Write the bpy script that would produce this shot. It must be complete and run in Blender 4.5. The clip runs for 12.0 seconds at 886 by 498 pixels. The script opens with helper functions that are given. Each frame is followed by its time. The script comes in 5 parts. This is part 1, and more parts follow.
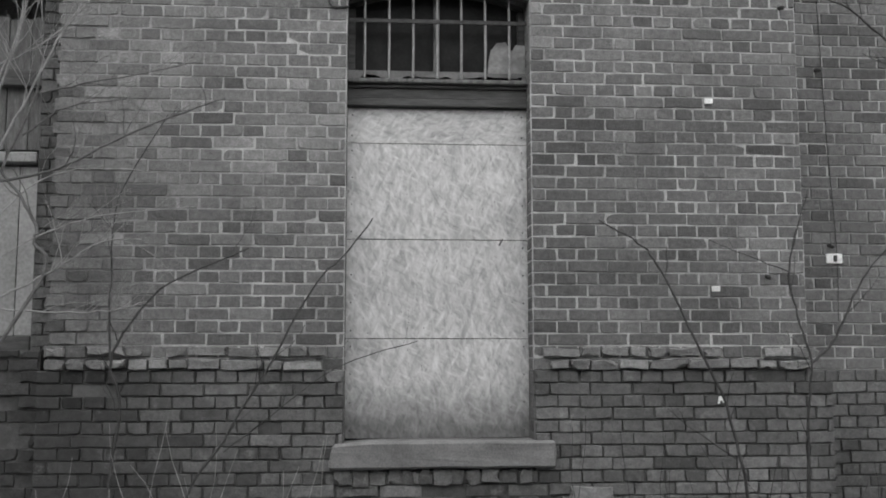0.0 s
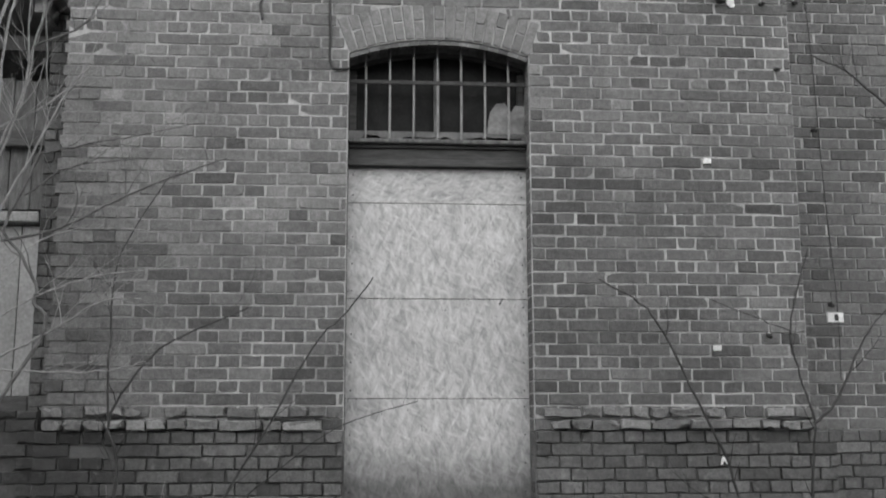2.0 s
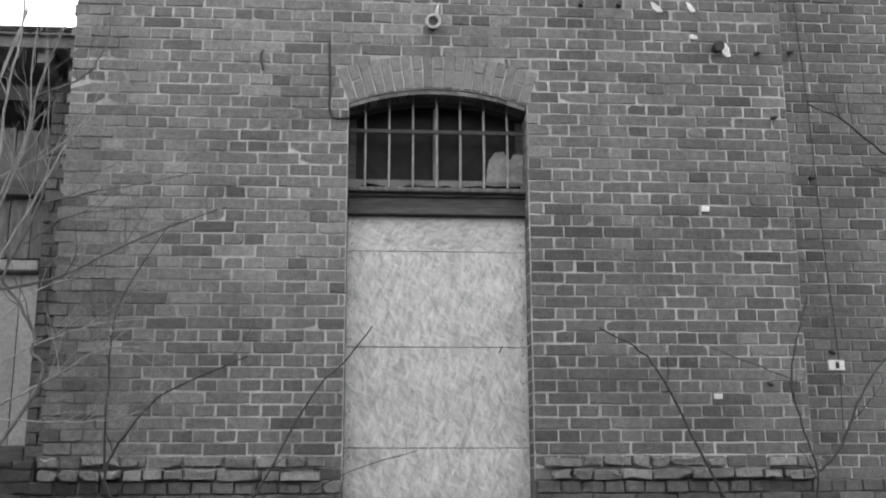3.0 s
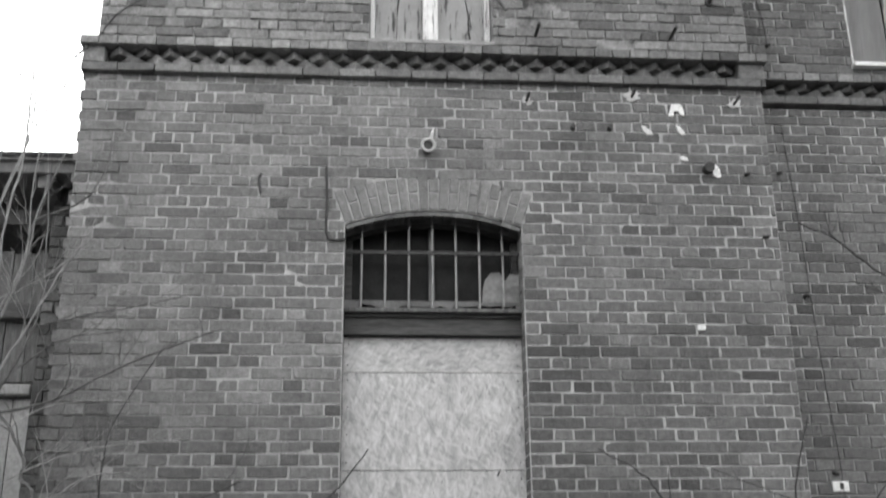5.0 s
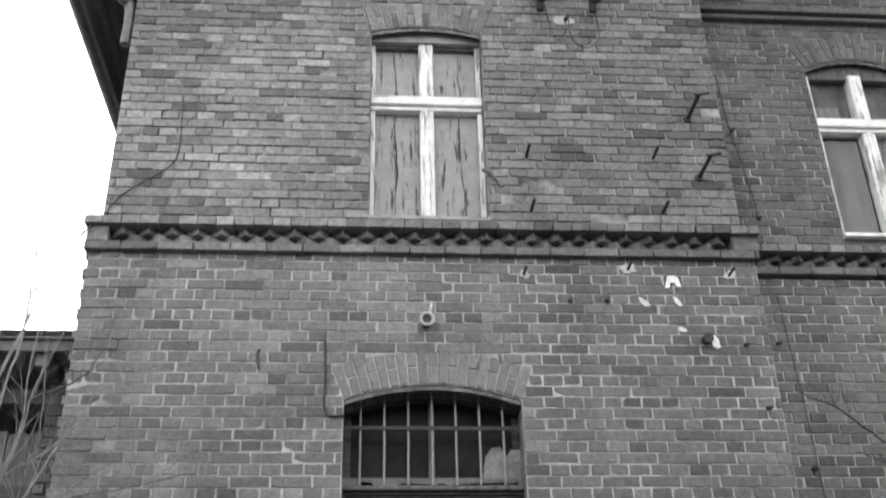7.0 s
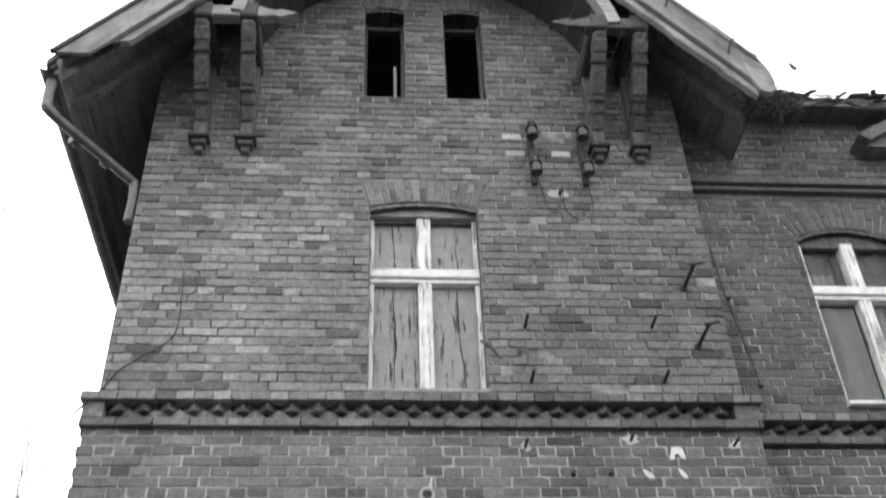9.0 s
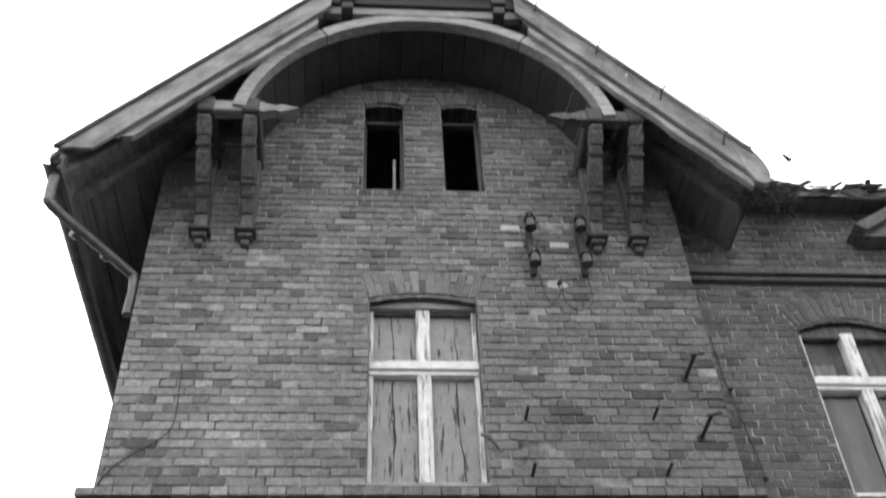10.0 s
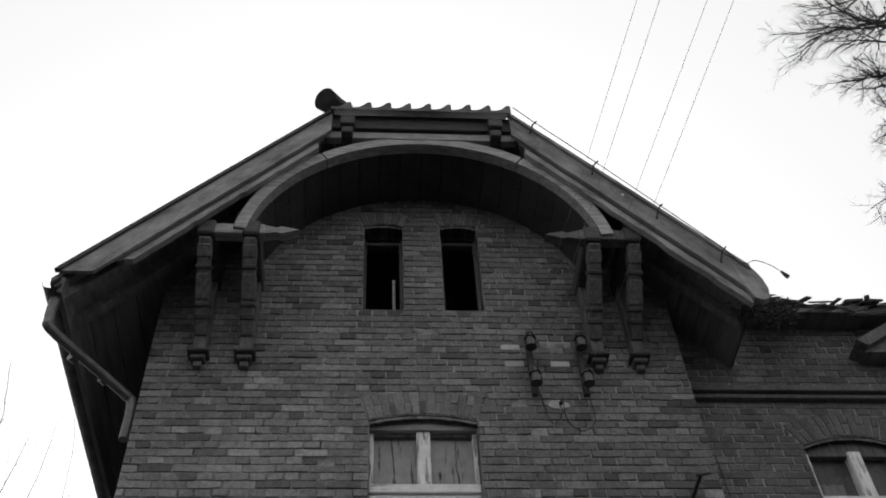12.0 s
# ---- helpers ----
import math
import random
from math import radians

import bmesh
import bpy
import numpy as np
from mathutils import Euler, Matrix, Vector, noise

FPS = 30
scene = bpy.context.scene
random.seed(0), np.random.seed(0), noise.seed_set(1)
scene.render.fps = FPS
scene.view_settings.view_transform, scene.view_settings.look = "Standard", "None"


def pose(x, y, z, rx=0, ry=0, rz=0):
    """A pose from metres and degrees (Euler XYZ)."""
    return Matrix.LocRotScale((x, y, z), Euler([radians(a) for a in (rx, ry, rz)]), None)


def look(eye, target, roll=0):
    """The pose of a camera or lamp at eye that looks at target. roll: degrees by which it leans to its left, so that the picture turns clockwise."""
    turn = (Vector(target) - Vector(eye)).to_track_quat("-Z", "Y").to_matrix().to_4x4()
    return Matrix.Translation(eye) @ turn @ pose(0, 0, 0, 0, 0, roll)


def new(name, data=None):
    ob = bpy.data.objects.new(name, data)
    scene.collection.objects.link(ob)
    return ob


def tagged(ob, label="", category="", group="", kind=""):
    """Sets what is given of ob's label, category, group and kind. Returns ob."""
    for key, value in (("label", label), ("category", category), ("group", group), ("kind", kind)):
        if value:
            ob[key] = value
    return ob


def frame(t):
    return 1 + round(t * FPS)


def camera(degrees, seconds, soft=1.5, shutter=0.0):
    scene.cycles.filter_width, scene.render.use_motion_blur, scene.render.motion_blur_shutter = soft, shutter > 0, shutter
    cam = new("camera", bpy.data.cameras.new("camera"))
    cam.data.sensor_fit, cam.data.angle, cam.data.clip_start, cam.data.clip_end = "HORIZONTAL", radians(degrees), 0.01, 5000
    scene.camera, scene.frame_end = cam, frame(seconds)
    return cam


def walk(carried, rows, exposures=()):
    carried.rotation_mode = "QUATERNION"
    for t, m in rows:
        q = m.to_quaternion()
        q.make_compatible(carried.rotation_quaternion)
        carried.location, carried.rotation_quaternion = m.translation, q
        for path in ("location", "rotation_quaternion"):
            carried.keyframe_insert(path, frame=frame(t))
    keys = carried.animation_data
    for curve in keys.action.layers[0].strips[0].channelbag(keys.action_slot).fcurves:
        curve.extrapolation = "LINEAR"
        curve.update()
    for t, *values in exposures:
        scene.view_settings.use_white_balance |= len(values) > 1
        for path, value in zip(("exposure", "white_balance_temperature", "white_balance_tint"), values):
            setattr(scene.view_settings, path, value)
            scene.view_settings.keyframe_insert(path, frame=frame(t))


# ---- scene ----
# ---- camera: stands still before the facade and tilts up ----
cam = camera(46.53, 12.0, soft=1.85, shutter=0.8)
PATH = [
    (0, pose(0, -6.4, 1.6, 96.50, 0.06, -4.20)),
    (0.5, pose(0, -6.4, 1.6, 96.73, -0.05, -4.24)),
    (1, pose(0, -6.4, 1.6, 97.53, -0.09, -4.28)),
    (1.5, pose(0, -6.4, 1.6, 98.62, 0.00, -4.23)),
    (2, pose(0, -6.4, 1.6, 99.79, 0.10, -4.18)),
    (2.5, pose(0, -6.4, 1.6, 101.14, 0.10, -4.16)),
    (3, pose(0, -6.4, 1.6, 102.46, 0.21, -4.20)),
    (5, pose(0, -6.4, 1.6, 109.15, 0.63, -4.31)),
    (5.5, pose(0, -6.4, 1.6, 111.58, 0.81, -4.28)),
    (6, pose(0, -6.4, 1.6, 114.02, 0.90, -4.24)),
    (6.5, pose(0, -6.4, 1.6, 116.72, 1.06, -4.17)),
    (7, pose(0, -6.4, 1.6, 118.79, 1.23, -4.11)),
    (9, pose(0, -6.4, 1.6, 128.32, 1.81, -3.81)),
    (9.5, pose(0, -6.4, 1.6, 130.81, 1.88, -3.76)),
    (10, pose(0, -6.4, 1.6, 133.40, 2.04, -3.67)),
    (10.5, pose(0, -6.4, 1.6, 136.47, 2.18, -3.53)),
    (11, pose(0, -6.4, 1.6, 139.01, 2.30, -3.41)),
    (11.5, pose(0, -6.4, 1.6, 139.92, 2.38, -3.31)),
    (12, pose(0, -6.4, 1.6, 140.07, 2.44, -3.27)),
]
EXPOSURES = [(0.0, 0.6), (3.0, 0.7), (5.5, 0.8), (7.0, 0.85), (9.5, 0.65), (10.0, 0.57), (10.5, 0.3), (11.0, -0.1), (11.5, -0.65), (12.0, -0.95)]
walk(cam, PATH, EXPOSURES)

# ---- sky and sun: an overcast day, the film is black and white ----
world = bpy.data.worlds.new("overcast_sky")
scene.world = world
world.use_nodes = True
wn, wl = world.node_tree.nodes, world.node_tree.links
sky = wn.new("ShaderNodeTexSky")
sky.sky_type = "NISHITA"
sky.sun_disc = False
sky.sun_elevation, sky.sun_rotation = radians(38), radians(0)
sky.dust_density = 4.0
grey = wn.new("ShaderNodeRGBToBW")
cloud = wn.new("ShaderNodeMix")
cloud.data_type = "FLOAT"
cloud.inputs[0].default_value = 0.6
cloud.inputs[3].default_value = 17.0
wl.new(sky.outputs[0], grey.inputs[0])
wl.new(grey.outputs[0], cloud.inputs[2])
back = wn["Background"]
back.inputs[1].default_value = 0.15
wl.new(cloud.outputs[0], back.inputs[0])
sun = new("sun", bpy.data.lights.new("sun", "SUN"))
sun.data.energy, sun.data.angle = 1.0, radians(25)
sun.matrix_world = look((0, 12, 9.4), (0, 0, 0))


# ---- material helpers ----
def material(name):
    m = bpy.data.materials.new(name)
    m.use_nodes = True
    return m, m.node_tree.nodes, m.node_tree.links, m.node_tree.nodes["Principled BSDF"]


def node(nodes, kind, **inputs):
    n = nodes.new(kind)
    for key, value in inputs.items():
        n.inputs[key.replace("_", " ")].default_value = value
    return n


def coords(nodes, links, scale=(1, 1, 1), turn=(0, 0, 0)):
    """World-sized coordinates, stretched by scale."""
    geo = nodes.new("ShaderNodeNewGeometry")
    mp = nodes.new("ShaderNodeMapping")
    mp.inputs["Scale"].default_value = scale
    mp.inputs["Rotation"].default_value = turn
    links.new(geo.outputs["Position"], mp.inputs["Vector"])
    return mp.outputs[0]


def noise_of(nodes, links, vec, scale, detail=6.0, rough=0.6):
    n = nodes.new("ShaderNodeTexNoise")
    n.inputs["Scale"].default_value, n.inputs["Detail"].default_value = scale, detail
    n.inputs["Roughness"].default_value = rough
    links.new(vec, n.inputs["Vector"])
    return n.outputs["Fac"]


def remap(nodes, links, value, a, b, c, d):
    n = nodes.new("ShaderNodeMapRange")
    for i, v in enumerate((a, b, c, d)):
        n.inputs[i + 1].default_value = v
    links.new(value, n.inputs[0])
    return n.outputs[0]


def maths(nodes, links, op, a, b):
    n = nodes.new("ShaderNodeMath")
    n.operation = op
    for i, v in enumerate((a, b)):
        if isinstance(v, (int, float)):
            n.inputs[i].default_value = v
        else:
            links.new(v, n.inputs[i])
    return n.outputs[0]


def blend(nodes, links, fac, a, b):
    n = nodes.new("ShaderNodeMix")
    n.data_type = "FLOAT"
    for i, v in ((0, fac), (2, a), (3, b)):
        if isinstance(v, (int, float)):
            n.inputs[i].default_value = v
        else:
            links.new(v, n.inputs[i])
    return n.outputs[0]


def relief(nodes, links, bsdf, height, distance, strength=1.0):
    n = nodes.new("ShaderNodeBump")
    n.inputs["Distance"].default_value, n.inputs["Strength"].default_value = distance, strength
    links.new(height, n.inputs["Height"])
    links.new(n.outputs[0], bsdf.inputs["Normal"])


def paint(nodes, links, bsdf, value, rough=0.85):
    """A grey base colour from a value socket."""
    c = nodes.new("ShaderNodeCombineColor")
    for i in range(3):
        links.new(value, c.inputs[i])
    links.new(c.outputs[0], bsdf.inputs["Base Color"])
    bsdf.inputs["Roughness"].default_value = rough


def piece_random(nodes, links):
    """One random number for each piece, loose or joined."""
    info, geo = nodes.new("ShaderNodeObjectInfo"), nodes.new("ShaderNodeNewGeometry")
    s = maths(nodes, links, "ADD", info.outputs["Random"], geo.outputs["Random Per Island"])
    return maths(nodes, links, "FRACT", s, 0.0)


def brick_material(name, low, high, lime=0.35, dirt=0.5, lit_field=None, damp=False):
    m, n, l, b = material(name)
    r = piece_random(n, l)
    ramp = n.new("ShaderNodeValToRGB")
    ramp.color_ramp.elements[0].color = (low, low, low, 1)
    ramp.color_ramp.elements[1].color = (high, high, high, 1)
    mid = ramp.color_ramp.elements.new(0.22)
    v = low + (high - low) * 0.38
    mid.color = (v, v, v, 1)
    mid = ramp.color_ramp.elements.new(0.86)
    v = low + (high - low) * 0.66
    mid.color = (v, v, v, 1)
    l.new(r, ramp.inputs[0])
    at = coords(n, l)
    grain = noise_of(n, l, at, 90.0, 5.0, 0.7)
    blotch = noise_of(n, l, at, 24.0, 8.0, 0.72)
    stain = noise_of(n, l, coords(n, l, (1.0, 1.0, 0.55)), 1.3, 6.0, 0.65)
    v = maths(n, l, "MULTIPLY", ramp.outputs[0], remap(n, l, grain, 0.25, 0.75, 0.66, 1.32))
    v = maths(n, l, "MULTIPLY", v, remap(n, l, blotch, 0.3, 0.7, 0.62, 1.34))
    v = maths(n, l, "MULTIPLY", v, remap(n, l, stain, 0.32, 0.66, 1.0 - dirt, 1.22))
    if lit_field or damp:
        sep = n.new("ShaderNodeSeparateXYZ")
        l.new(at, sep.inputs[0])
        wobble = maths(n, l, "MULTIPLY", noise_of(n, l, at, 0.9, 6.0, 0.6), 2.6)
    if lit_field:
        # a lighter round field painted into the bricks, standing for stronger light there
        bx, bz, reach, gain = lit_field
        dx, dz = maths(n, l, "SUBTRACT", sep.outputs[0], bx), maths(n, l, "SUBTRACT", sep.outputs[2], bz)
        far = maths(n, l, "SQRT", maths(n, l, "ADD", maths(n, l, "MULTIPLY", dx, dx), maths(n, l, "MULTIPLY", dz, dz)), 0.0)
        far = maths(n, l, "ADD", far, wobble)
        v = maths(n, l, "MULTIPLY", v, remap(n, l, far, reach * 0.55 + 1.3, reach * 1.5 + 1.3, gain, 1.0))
    if damp:
        # soaked and overgrown below the leaking rain pipe
        wet = maths(n, l, "ADD", sep.outputs[0], maths(n, l, "MULTIPLY", wobble, 0.45))
        v = maths(n, l, "MULTIPLY", v, remap(n, l, wet, -1.10, -0.30, 0.36, 1.0))
    smear = remap(n, l, noise_of(n, l, at, 7.0, 8.0, 0.75), 0.58, 0.72, 0.0, lime)
    v = blend(n, l, smear, v, 0.36)
    paint(n, l, b, v, 0.9)
    h = maths(n, l, "ADD", maths(n, l, "MULTIPLY", grain, 0.4), noise_of(n, l, at, 34.0, 6.0, 0.65))
    relief(n, l, b, h, 0.009, 1.0)
    return m


def mortar_material(name, low, high, washed=False, spread=2.1):
    m, n, l, b = material(name)
    at = coords(n, l)
    grain = noise_of(n, l, at, 120.0, 4.0, 0.7)
    patch = noise_of(n, l, at, spread, 7.0, 0.7)
    v = maths(n, l, "MULTIPLY", remap(n, l, patch, 0.36, 0.62, low, high), remap(n, l, grain, 0.3, 0.7, 0.75, 1.15))
    if washed:
        # the joints by the leaking rain pipe are washed out and dirty
        sep = n.new("ShaderNodeSeparateXYZ")
        l.new(at, sep.inputs[0])
        edge = maths(n, l, "ADD", sep.outputs[0], maths(n, l, "MULTIPLY", noise_of(n, l, at, 1.6, 6.0), 0.9))
        floor_of = remap(n, l, sep.outputs[2], 2.6, 4.2, 0.34, 0.90)
        washed_part = remap(n, l, edge, -1.22, -0.80, 0.0, 1.0)
        v = maths(n, l, "MULTIPLY", v, maths(n, l, "ADD", floor_of, maths(n, l, "MULTIPLY", washed_part, maths(n, l, "SUBTRACT", 1.0, floor_of))))
    paint(n, l, b, v, 0.95)
    relief(n, l, b, grain, 0.006, 0.8)
    return m


def rough_material(name, low, high, scale=6.0, fine=70.0, bump=0.004, rough=0.9, stretch=(1, 1, 1), metal=0.0, tilt=None):
    m, n, l, b = material(name)
    at = coords(n, l, stretch)
    if tilt is not None:
        # the grain runs along a sloping board
        geo = n.new("ShaderNodeNewGeometry")
        rot = n.new("ShaderNodeVectorRotate")
        rot.rotation_type = "Y_AXIS"
        rot.inputs["Angle"].default_value = tilt
        l.new(geo.outputs["Position"], rot.inputs["Vector"])
        sc = n.new("ShaderNodeVectorMath")
        sc.operation = "MULTIPLY"
        sc.inputs[1].default_value = stretch
        l.new(rot.outputs[0], sc.inputs[0])
        at = sc.outputs[0]
    a, g = noise_of(n, l, at, scale, 7.0, 0.65), noise_of(n, l, at, fine, 5.0, 0.65)
    v = maths(n, l, "MULTIPLY", remap(n, l, a, 0.3, 0.7, low, high), remap(n, l, g, 0.3, 0.7, 0.75, 1.22))
    v = maths(n, l, "MULTIPLY", v, remap(n, l, piece_random(n, l), 0.0, 1.0, 0.84, 1.14))
    paint(n, l, b, v, rough)
    b.inputs["Metallic"].default_value = metal
    relief(n, l, b, maths(n, l, "ADD", a, maths(n, l, "MULTIPLY", g, 0.5)), bump, 0.9)
    return m


def flaking_material(name, coat, wood, cover, stretch=(14, 14, 1.6), scale=2.2):
    """Old paint that has come off along the grain."""
    m, n, l, b = material(name)
    at = coords(n, l, stretch)
    flake = noise_of(n, l, at, scale, 9.0, 0.7)
    mask = remap(n, l, flake, cover, cover + 0.07, 0.0, 1.0)
    dirt = noise_of(n, l, coords(n, l), 9.0, 6.0, 0.7)
    c = maths(n, l, "MULTIPLY", remap(n, l, dirt, 0.3, 0.7, 0.78, 1.1), coat)
    w = maths(n, l, "MULTIPLY", remap(n, l, noise_of(n, l, at, 9.0, 6.0), 0.3, 0.7, 0.6, 1.4), wood)
    v = blend(n, l, mask, c, w)
    paint(n, l, b, v, 0.7)
    relief(n, l, b, maths(n, l, "SUBTRACT", maths(n, l, "MULTIPLY", noise_of(n, l, at, 9.0, 6.0), 0.3), mask), 0.003, 0.8)
    return m


def strand_board_material(name, lean=0.0):
    """Pressed strand board: long flakes at several angles over one another, each lighter or darker."""
    m, n, l, b = material(name)
    v = w = None
    for turn, size, detail in ((0.10, (40, 5, 8), 0.8), (-0.45, (36, 5, 8), 0.8), (0.50, (38, 5, 8), 0.8), (-0.2, (22, 5, 5), 1.5), (1.1, (40, 5, 11), 0.8)):
        geo = n.new("ShaderNodeNewGeometry")
        rot = n.new("ShaderNodeVectorRotate")
        rot.rotation_type = "Y_AXIS"
        rot.inputs["Angle"].default_value = turn + lean
        l.new(geo.outputs["Position"], rot.inputs["Vector"])
        warp = n.new("ShaderNodeTexNoise")
        warp.inputs["Scale"].default_value = 5.0
        l.new(rot.outputs[0], warp.inputs["Vector"])
        mp = n.new("ShaderNodeVectorMath")
        mp.operation = "MULTIPLY_ADD"
        mp.inputs[1].default_value = (0.016, 0.016, 0.016)
        l.new(warp.outputs["Color"], mp.inputs[0])
        l.new(rot.outputs[0], mp.inputs[2])
        sc = n.new("ShaderNodeVectorMath")
        sc.operation = "MULTIPLY"
        sc.inputs[1].default_value = size
        l.new(mp.outputs[0], sc.inputs[0])
        flake = noise_of(n, l, sc.outputs[0], 1.0, detail, 0.5)
        v = flake if v is None else maths(n, l, "MAXIMUM", v, flake)
        w = flake if w is None else maths(n, l, "MINIMUM", w, flake)
    at = coords(n, l)
    tone = maths(n, l, "ADD", remap(n, l, v, 0.52, 0.80, 0.40, 0.62), remap(n, l, w, 0.20, 0.42, -0.12, 0.03))
    tone = maths(n, l, "MULTIPLY", tone, remap(n, l, noise_of(n, l, at, 3.0, 6.0), 0.3, 0.7, 0.86, 1.1))
    tone = maths(n, l, "MULTIPLY", tone, remap(n, l, noise_of(n, l, at, 60.0, 6.0, 0.7), 0.3, 0.7, 0.88, 1.1))
    # splash stains towards the sill
    sepz = n.new("ShaderNodeSeparateXYZ")
    l.new(at, sepz.inputs[0])
    damp = maths(n, l, "ADD", sepz.outputs[2], maths(n, l, "MULTIPLY", noise_of(n, l, at, 7.0, 7.0, 0.7), 0.3))
    tone = maths(n, l, "MULTIPLY", tone, remap(n, l, damp, 1.36, 1.66, 0.30, 1.0))
    chip = remap(n, l, noise_of(n, l, coords(n, l, (34, 1, 14)), 2.0, 3.0), 0.69, 0.72, 0.0, 0.75)
    tone = blend(n, l, chip, tone, 0.13)
    paint(n, l, b, tone, 0.62)
    relief(n, l, b, v, 0.0012, 0.8)
    return m


def glass_material(name, film):
    m, n, l, b = material(name)
    at = coords(n, l)
    v = remap(n, l, noise_of(n, l, at, 4.0, 8.0, 0.7), 0.35, 0.75, 0.02, film)
    paint(n, l, b, v, 0.2)
    b.inputs["Specular IOR Level"].default_value = 0.2
    b.inputs["IOR"].default_value = 1.5
    b.inputs["Transmission Weight"].default_value = 0.0
    b.inputs["Alpha"].default_value = 0.08
    return m


# the tuples place the painted light on the left of both walls
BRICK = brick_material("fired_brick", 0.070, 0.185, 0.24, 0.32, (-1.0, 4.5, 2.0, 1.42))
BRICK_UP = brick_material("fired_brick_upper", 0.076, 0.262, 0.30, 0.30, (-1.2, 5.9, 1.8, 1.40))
BRICK_BASE = brick_material("damp_plinth_brick", 0.074, 0.172, 0.45, 0.40, None, True)
BRICK_ANNEX = brick_material("mossy_annex_brick", 0.02, 0.065, 0.15, 0.6)
BRICK_WING = brick_material("fired_brick_wing", 0.070, 0.18, 0.3, 0.40)
BRICK_ARCH = brick_material("arch_brick", 0.15, 0.24, 0.25, 0.2)
MORTAR = mortar_material("lime_mortar", 0.19, 0.53, True)
MORTAR_UP = mortar_material("old_mortar", 0.05, 0.38, spread=5.0)
MORTAR_WING = mortar_material("sooty_mortar", 0.08, 0.40, spread=4.0)
MORTAR_BASE = mortar_material("washed_out_mortar", 0.045, 0.14)
STONE = rough_material("sill_sandstone", 0.13, 0.25, 4.0, 90.0, 0.006)
STRAND = strand_board_material("strand_board")
STRAND_ACROSS = strand_board_material("strand_board_across", 1.5)
DARK_WOOD = rough_material("dark_old_timber", 0.03, 0.10, 4.0, 40.0, 0.004, 0.8, (1.5, 12, 12))
GREY_WOOD = rough_material("weathered_grey_timber", 0.18, 0.44, 3.0, 30.0, 0.005, 0.9, (2, 10, 10))
VERGE_WOOD = {-1: rough_material("verge_timber_left", 0.10, 0.38, 1.4, 34.0, 0.006, 0.9, (2.2, 5, 6), 0.0, 0.865),
              1: rough_material("verge_timber_right", 0.10, 0.38, 1.4, 34.0, 0.006, 0.9, (2.2, 5, 6), 0.0, -0.896)}
POST_WOOD = rough_material("weathered_upright_timber", 0.05, 0.17, 3.0, 30.0, 0.005, 0.9, (10, 10, 2))
SOFFIT = rough_material("sooty_roof_boards", 0.09, 0.20, 2.0, 30.0, 0.004, 0.9, (8, 1, 8))
# the shade under the overhang is put into this colour
VAULT_SHADE = rough_material("soot_black_boards", 0.025, 0.07, 1.2, 30.0, 0.004, 0.95)
WHITE_PAINT = flaking_material("flaking_white_paint", 0.80, 0.28, 0.52)
WHITE_RAIL = flaking_material("flaking_white_paint_rail", 0.80, 0.30, 0.57, (1.6, 14, 14))
GREY_PANEL = flaking_material("grey_painted_board", 0.31, 0.05, 0.55, (20, 20, 2.2), 1.6)
DUST = rough_material("dusty_ledge", 0.07, 0.16, 9.0, 90.0, 0.003)
IRON = rough_material("rusty_iron", 0.015, 0.05, 20.0, 120.0, 0.001, 0.7, (1, 1, 1), 0.0)
STEEL = rough_material("galvanised_bar", 0.16, 0.30, 20.0, 120.0, 0.0006, 0.5, (1, 1, 1), 0.4)
ZINC = rough_material("old_zinc", 0.10, 0.20, 8.0, 80.0, 0.001, 0.5, (1, 1, 1), 0.6)
TILE = rough_material("clay_roof_tile", 0.06, 0.17, 5.0, 60.0, 0.004)
PLASTER = rough_material("white_filler", 0.55, 0.82, 20.0, 90.0, 0.004)
ENAMEL = rough_material("white_enamel", 0.70, 0.84, 9.0, 60.0, 0.0005, 0.35)
BLACK = rough_material("black_paint", 0.015, 0.03, 9.0, 60.0, 0.0003, 0.5)
PORCELAIN = rough_material("brown_porcelain", 0.03, 0.06, 9.0, 60.0, 0.0003, 0.2)
BARK = rough_material("dark_bark", 0.02, 0.06, 12.0, 110.0, 0.003, 0.9)
BARK_MID = rough_material("grey_bark", 0.06, 0.17, 12.0, 110.0, 0.003, 0.9)
BARK_PALE = rough_material("pale_bark", 0.16, 0.34, 12.0, 110.0, 0.003, 0.9)
SOIL = rough_material("leaf_litter_soil", 0.03, 0.085, 0.8, 26.0, 0.02)
PLANK = rough_material("weathered_plank", 0.06, 0.17, 3.0, 30.0, 0.005, 0.9, (10, 10, 1.6))
PALE_PANEL = rough_material("pale_panel", 0.34, 0.50, 3.0, 50.0, 0.002, 0.8)
ANNEX_PANEL = rough_material("weathered_pale_panel", 0.22, 0.36, 3.0, 50.0, 0.002, 0.8)
CLOTH = rough_material("dusty_curtain", 0.42, 0.62, 3.0, 60.0, 0.004, 0.95, (3, 3, 0.6))
SHEET = rough_material("crumpled_plastic_sheet", 0.15, 0.27, 8.0, 30.0, 0.004, 0.5)
# near-black: the darkness of the rooms is put into the colour
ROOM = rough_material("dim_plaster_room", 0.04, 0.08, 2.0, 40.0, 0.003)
GLASS = glass_material("dirty_glass", 0.03)
GRIME = rough_material("grimy_glass", 0.006, 0.022, 5.0, 60.0, 0.0002, 0.45)
GRIME.node_tree.nodes["Principled BSDF"].inputs["Specular IOR Level"].default_value = 0.12


# ---- mesh helpers ----
def mesh_of(name, bm, mat):
    me = bpy.data.meshes.new(name)
    bm.to_mesh(me)
    bm.free()
    me.materials.append(mat)
    return me


